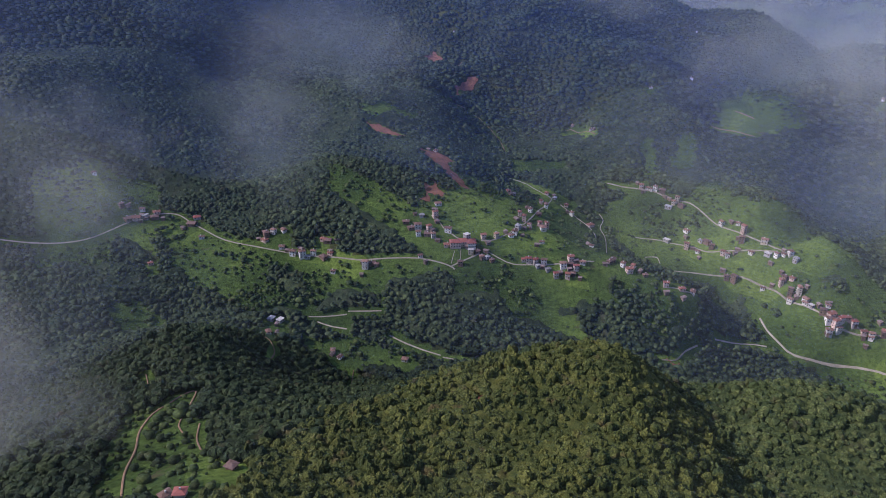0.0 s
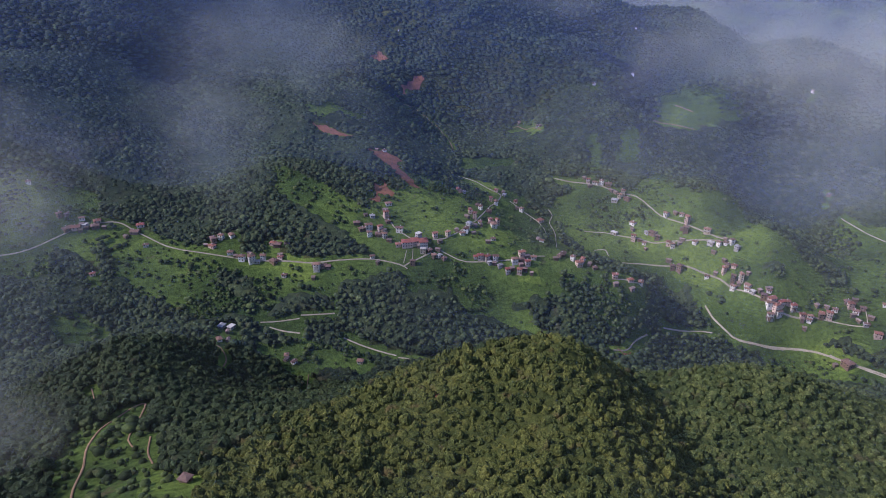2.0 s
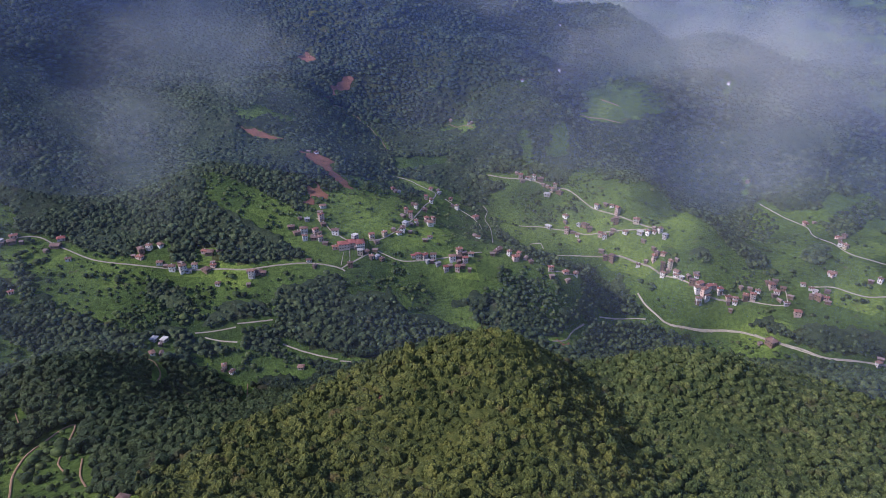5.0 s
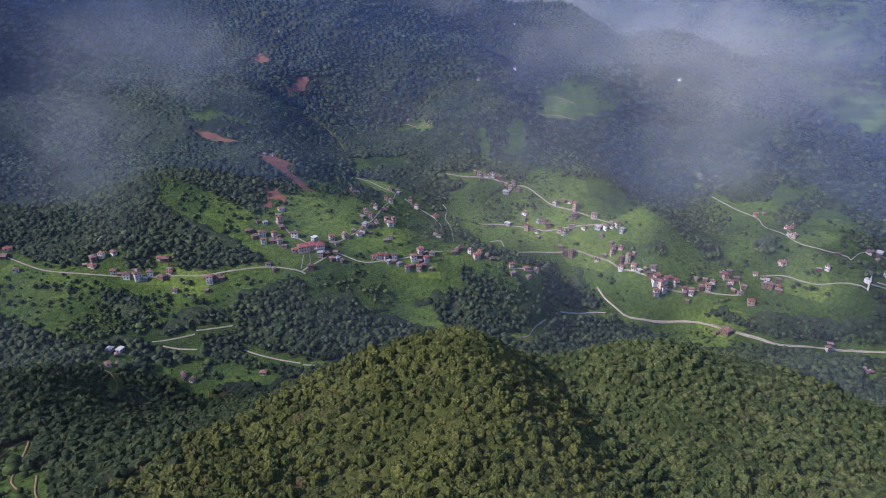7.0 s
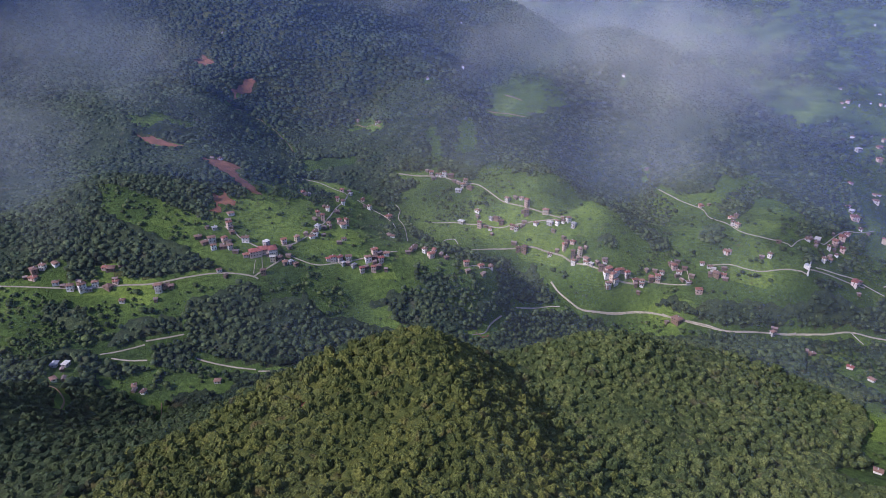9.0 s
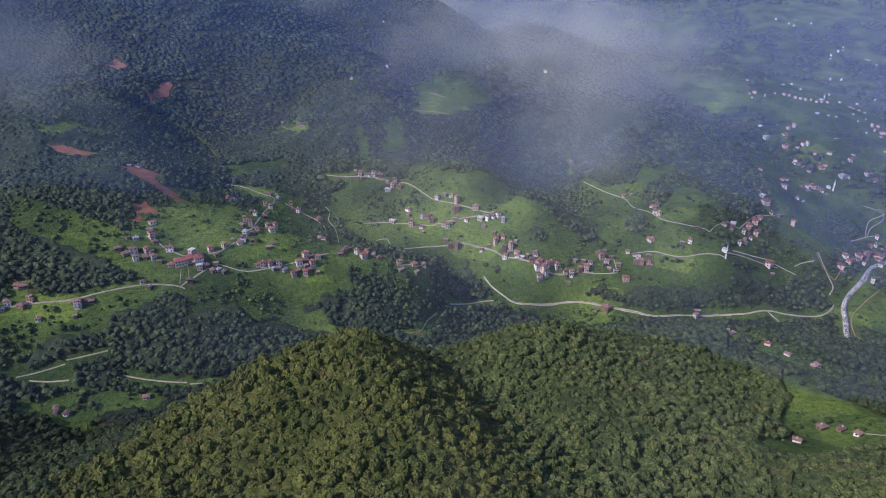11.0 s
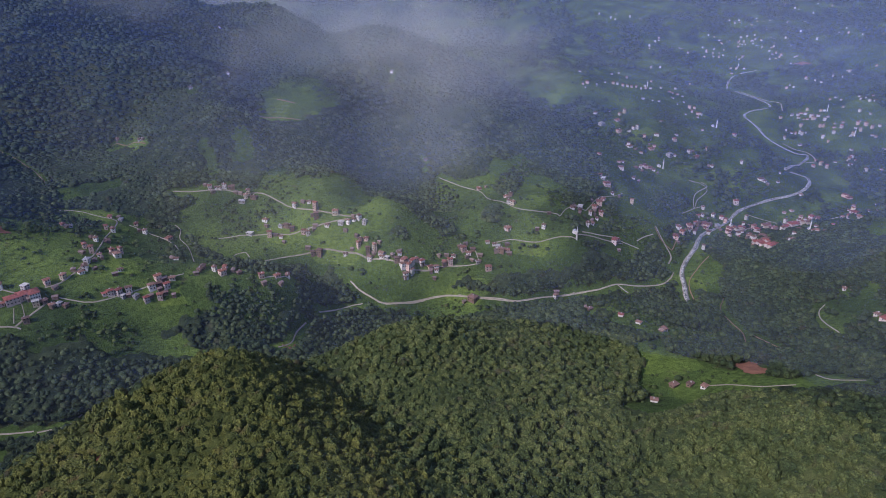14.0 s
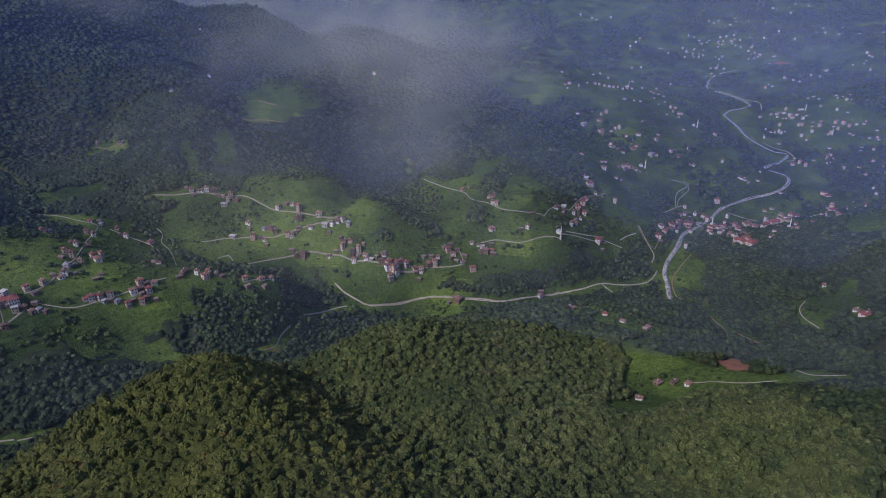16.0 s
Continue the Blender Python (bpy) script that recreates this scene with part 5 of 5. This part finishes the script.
LEAD = plain_material("lead_sheet", (0.33, 0.35, 0.38), 0.5, spread=0.15)
for k, (mx, my) in enumerate(MINARETS):
    base = new("minaret")
    base.location, base.scale = (mx, my, float(ground_z(mx, my))), (0.8, 0.8, 0.68)
    tagged(base, "slim white minaret with a balcony and pointed lead cap", "minaret", "minarets")
    part("shaft", *turned_v([(1.5, -2), (1.5, 5), (1.15, 6), (1.05, 17), (1.0, 22)]), WALLS["w"], base)
    part("balcony", *turned_v([(1.0, 15.2), (1.9, 16.2), (1.9, 17.2), (1.75, 17.2), (1.75, 16.3), (1.0, 16.3)]), WALLS["w"], base)
    part("cap", *turned_v([(1.25, 22), (0.7, 25), (0.08, 28)]), LEAD, base)
    hall = new("mosque")
    hx, hy = mx + 6 * math.cos(k), my + 6 * abs(math.sin(k)) + 2
    hall.matrix_world = Matrix.Translation((hx, hy, float(ground_z(hx, hy)))) @ Matrix.Rotation(0.6 * k, 4, "Z") @ Matrix.Scale(0.45, 4)
    tagged(hall, "white village mosque with a grey lead dome", "mosque", "mosques")
    part("wall", box_v(-6, 6, -6, 6, -4, 6.5), BOX_F, WALLS["w"], hall)
    part("dome", *turned_v([(5.2, 6.5), (5.2, 7.4), (4.8, 8.8), (3.8, 10.2), (2.2, 11.2), (0.1, 11.6)], 16), LEAD, hall)
    for s in (-3, 0, 3):
        part("window", WINDOW, None, None, hall).location = (s, -6, 2.6)


# ---- hedges, orchard trees and bushes in the open land ----
def dotted():
    x, y = scatter(-650, 1250, 200, 1300, 4.4)
    n = 0.5 + 0.25 * (np.sin(x / 37 + 1.3 * np.sin(y / 29)) + np.sin(y / 41 - 1.1 * np.sin(x / 33)))
    # hedges run along the terraces, clumps gather in the hollows
    tier = ground_z(x, y) + 4 * np.sin(x / 43) + 3 * np.sin(y / 37)
    step = np.abs((tier % 13) - 6.5) < 0.8
    low_step = np.abs((tier % 4.6) - 2.3) < 0.5
    west = np.clip((60 - x) / 200, 0, 1)
    near_house = np.zeros(len(x), bool)
    for hx, hy in house_spots:
        near_house |= np.hypot(x - hx, y - hy) < 22
    keep = is_open(x, y) & facing(x, y) & (TREES.uniform(size=len(x)) < 0.045 + 0.24 * west + 0.12 * near_house + 0.4 * step * (n > 0.36) + 0.12 * low_step + 0.75 * np.clip((n - 0.6) / 0.25, 0, 1))
    x, y, small = x[keep], y[keep], low_step[keep] & ~step[keep]
    ok = keep_clear(x, y, 2.0)
    x, y, small = x[ok], y[ok], small[ok]
    return np.stack([x, y, (TREES.beta(1.5, 3.2, len(x)) * 4.4 + 0.5) * np.where(small, 0.55, 1), TREES.uniform(0.8, 1.2, len(x))], -1)


joined_wood("field_trees", dotted(), far_models, FIELD_LEAVES, "small dark bushes and orchard trees in the meadows")


# ---- drifting cloud, thin billowing veils of droplets, and valley haze, tinted shells ----
def mist_material(name, colour, density, scale, lo, hi, round_edge, offset=0.0):
    """Droplets: a thin white sheet let through by a torn pattern of wisps, worn away towards the rim of a cloud."""
    m, nodes, links, bsdf = material(name)
    where = nodes.new("ShaderNodeTexCoord").outputs["Object"]
    shift = nodes.new("ShaderNodeMapping")
    shift.inputs["Location"].default_value = (offset, offset * 0.7, -offset)
    shift.inputs["Scale"].default_value = scale
    links.new(where, shift.inputs["Vector"])
    n = add(nodes, "ShaderNodeTexNoise", Scale=1.0, Detail=8.0, Roughness=0.6, Distortion=0.7)
    links.new(shift.outputs[0], n.inputs["Vector"])
    out = n.outputs[0]
    if round_edge:
        g = nodes.new("ShaderNodeTexGradient")
        g.gradient_type = "SPHERICAL"
        flat = nodes.new("ShaderNodeMapping")
        flat.inputs["Scale"].default_value = (1, 0, 1)
        links.new(where, flat.inputs["Vector"])
        links.new(flat.outputs[0], g.inputs[0])
        worn = nodes.new("ShaderNodeMath")
        worn.operation = "MULTIPLY_ADD"
        links.new(g.outputs[1], worn.inputs[0])
        worn.inputs[1].default_value = 1.3
        worn.inputs[2].default_value = -1.0
        body = nodes.new("ShaderNodeMath")
        body.operation = "MULTIPLY_ADD"
        links.new(out, body.inputs[0])
        body.inputs[1].default_value = 2.0
        links.new(worn.outputs[0], body.inputs[2])
        out = body.outputs[0]
    span = nodes.new("ShaderNodeMapRange")
    span.interpolation_type = "SMOOTHSTEP"
    links.new(out, span.inputs[0])
    for plug, value in zip((1, 2, 3, 4), (lo, hi, 0.0, density)):
        span.inputs[plug].default_value = value
    lit, shine, clear = nodes.new("ShaderNodeBsdfDiffuse"), nodes.new("ShaderNodeBsdfTranslucent"), nodes.new("ShaderNodeBsdfTransparent")
    lit.inputs["Color"].default_value = shine.inputs["Color"].default_value = (*colour, 1)
    half, mix = nodes.new("ShaderNodeMixShader"), nodes.new("ShaderNodeMixShader")
    links.new(lit.outputs[0], half.inputs[1])
    links.new(shine.outputs[0], half.inputs[2])
    links.new(span.outputs[0], mix.inputs[0])
    links.new(clear.outputs[0], mix.inputs[1])
    links.new(half.outputs[0], mix.inputs[2])
    nodes.remove(bsdf)
    links.new(mix.outputs[0], nodes["Material Output"].inputs[0])
    return m


def veil_mesh(name, nu, nv, billow, seed):
    """A sheet two wide and two tall that billows to and fro."""
    u, v = np.meshgrid(np.linspace(-1, 1, nu), np.linspace(-1, 1, nv), indexing="ij")
    y = billow * (np.sin(3.1 * u + seed) * np.cos(2.3 * v + seed) + 0.5 * np.sin(6.3 * u - 4 * v + 2 * seed))
    ids = np.arange(nu * nv).reshape(nu, nv)
    cell = (u[:-1, :-1] + 1 / nu) ** 2 + (v[:-1, :-1] + 1 / nv) ** 2 < 1.1
    return mesh_from(name, np.stack([u, y, v], -1).reshape(-1, 3), np.stack([ids[:-1, :-1], ids[1:, :-1], ids[1:, 1:], ids[:-1, 1:]], -1)[cell], None, True)


CLOUD_WHITE = (0.88, 0.88, 0.79)


def cloud(label, heading, x, y, z, across, tall, deep, lean, density, layers, scale, lo=0.36, hi=0.72):
    """One cloud, of several veils one behind the other. Heading, lean in degrees; sizes are half widths in metres."""
    base = new("cloud")
    base.matrix_world = pose(x, y, z, 0, 0, -heading) @ pose(0, 0, 0, 0, lean, 0)
    tagged(base, label, "cloud", kind="stuff")
    for k in range(layers):
        me = veil_mesh("veil", 28, 28, 0.16, 1.7 * k + x * 0.01)
        me.materials.append(mist_material("cloud_droplets", CLOUD_WHITE, density / layers, scale, lo, hi, True, 3.1 * k + x * 0.013))
        ob = new("veil", me)
        ob.parent = base
        ob.location, ob.scale = (0, deep * (k - (layers - 1) / 2), 0), (across, deep, tall)


def bearing(az, dep, d):
    return d * math.sin(radians(az)), d * math.cos(radians(az)), EYE[2] - d * math.tan(radians(dep))


cloud("thin grey wisp of cloud drifting over the wooded slope", -9, *bearing(-8, 8, 700), 150, 95, 45, 26, 0.42, 3, (3.0, 1, 2.0), 0.3, 1.3)
cloud("hanging tail of grey cloud over the western slope", -16, *bearing(-15, 13.5, 660), 85, 140, 40, 10, 0.34, 3, (1.7, 1, 2.6), 0.3, 1.3)
cloud("faint low cloud hanging over the western slope", -30, *bearing(-31, 17, 600), 150, 120, 40, 20, 0.3, 2, (2.0, 1, 1.6), 0.3, 1.3)
cloud("grey fog in the valley corner", -39, *bearing(-42, 30, 380), 105, 130, 30, 0, 0.26, 2, (1.4, 1, 1.6), 0.2, 1.1)
cloud("broad white-grey cloud lying over the mountain shoulder", 37, *bearing(37, 9, 720), 205, 95, 50, 7, 0.50, 3, (3.6, 1, 1.9), 0.3, 1.25)
cloud("loose bank of grey cloud before the mountain", 26, *bearing(26.5, 8, 700), 150, 72, 45, -8, 0.38, 3, (3.2, 1, 1.7), 0.3, 1.3)
cloud("hanging column of grey cloud in front of the mountain", 36, *bearing(36, 15, 680), 90, 125, 35, -14, 0.24, 3, (1.9, 1, 2.5), 0.3, 1.3)
cloud("loose scrap of grey cloud before the mountain top", 15, *bearing(14, 4.5, 740), 110, 45, 40, 8, 0.25, 2, (2.4, 1, 1.3), 0.35, 1.25)
cloud("thin sunlit mist hanging before the terraced villages", 30, *bearing(27, 19, 600), 300, 160, 30, 4, 0.12, 2, (3.0, 1, 1.8), 0.1, 1.2)
# added veil: pale haze that lightens the lowland and sets off the skyline
cloud("pale veil added as haze over the lowland behind the mountain", 26, *bearing(26, 6.5, 2150), 620, 190, 120, 6, 0.5, 2, (2.0, 1, 1.2), -0.3, 0.9)


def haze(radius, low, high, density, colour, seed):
    """Distance haze painted in: a thin tinted shell in the valley round the hill."""
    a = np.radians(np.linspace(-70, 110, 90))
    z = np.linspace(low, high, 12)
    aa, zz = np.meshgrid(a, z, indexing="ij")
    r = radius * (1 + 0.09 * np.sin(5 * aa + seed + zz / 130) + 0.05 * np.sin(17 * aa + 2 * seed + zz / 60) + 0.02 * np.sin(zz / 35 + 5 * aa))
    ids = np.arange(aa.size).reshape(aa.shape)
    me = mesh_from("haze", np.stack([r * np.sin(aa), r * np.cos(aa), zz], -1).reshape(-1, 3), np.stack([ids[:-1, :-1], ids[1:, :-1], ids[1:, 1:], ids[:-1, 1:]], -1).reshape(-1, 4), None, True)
    me.materials.append(mist_material("haze_tint", colour, density, (2.2 / radius,) * 3, 0.1, 0.75, False, seed))
    tagged(new("haze", me), "thin blue-tinted shell painting haze into the valley", "haze", kind="stuff")


# the blue of distant air is put into the shells' colours
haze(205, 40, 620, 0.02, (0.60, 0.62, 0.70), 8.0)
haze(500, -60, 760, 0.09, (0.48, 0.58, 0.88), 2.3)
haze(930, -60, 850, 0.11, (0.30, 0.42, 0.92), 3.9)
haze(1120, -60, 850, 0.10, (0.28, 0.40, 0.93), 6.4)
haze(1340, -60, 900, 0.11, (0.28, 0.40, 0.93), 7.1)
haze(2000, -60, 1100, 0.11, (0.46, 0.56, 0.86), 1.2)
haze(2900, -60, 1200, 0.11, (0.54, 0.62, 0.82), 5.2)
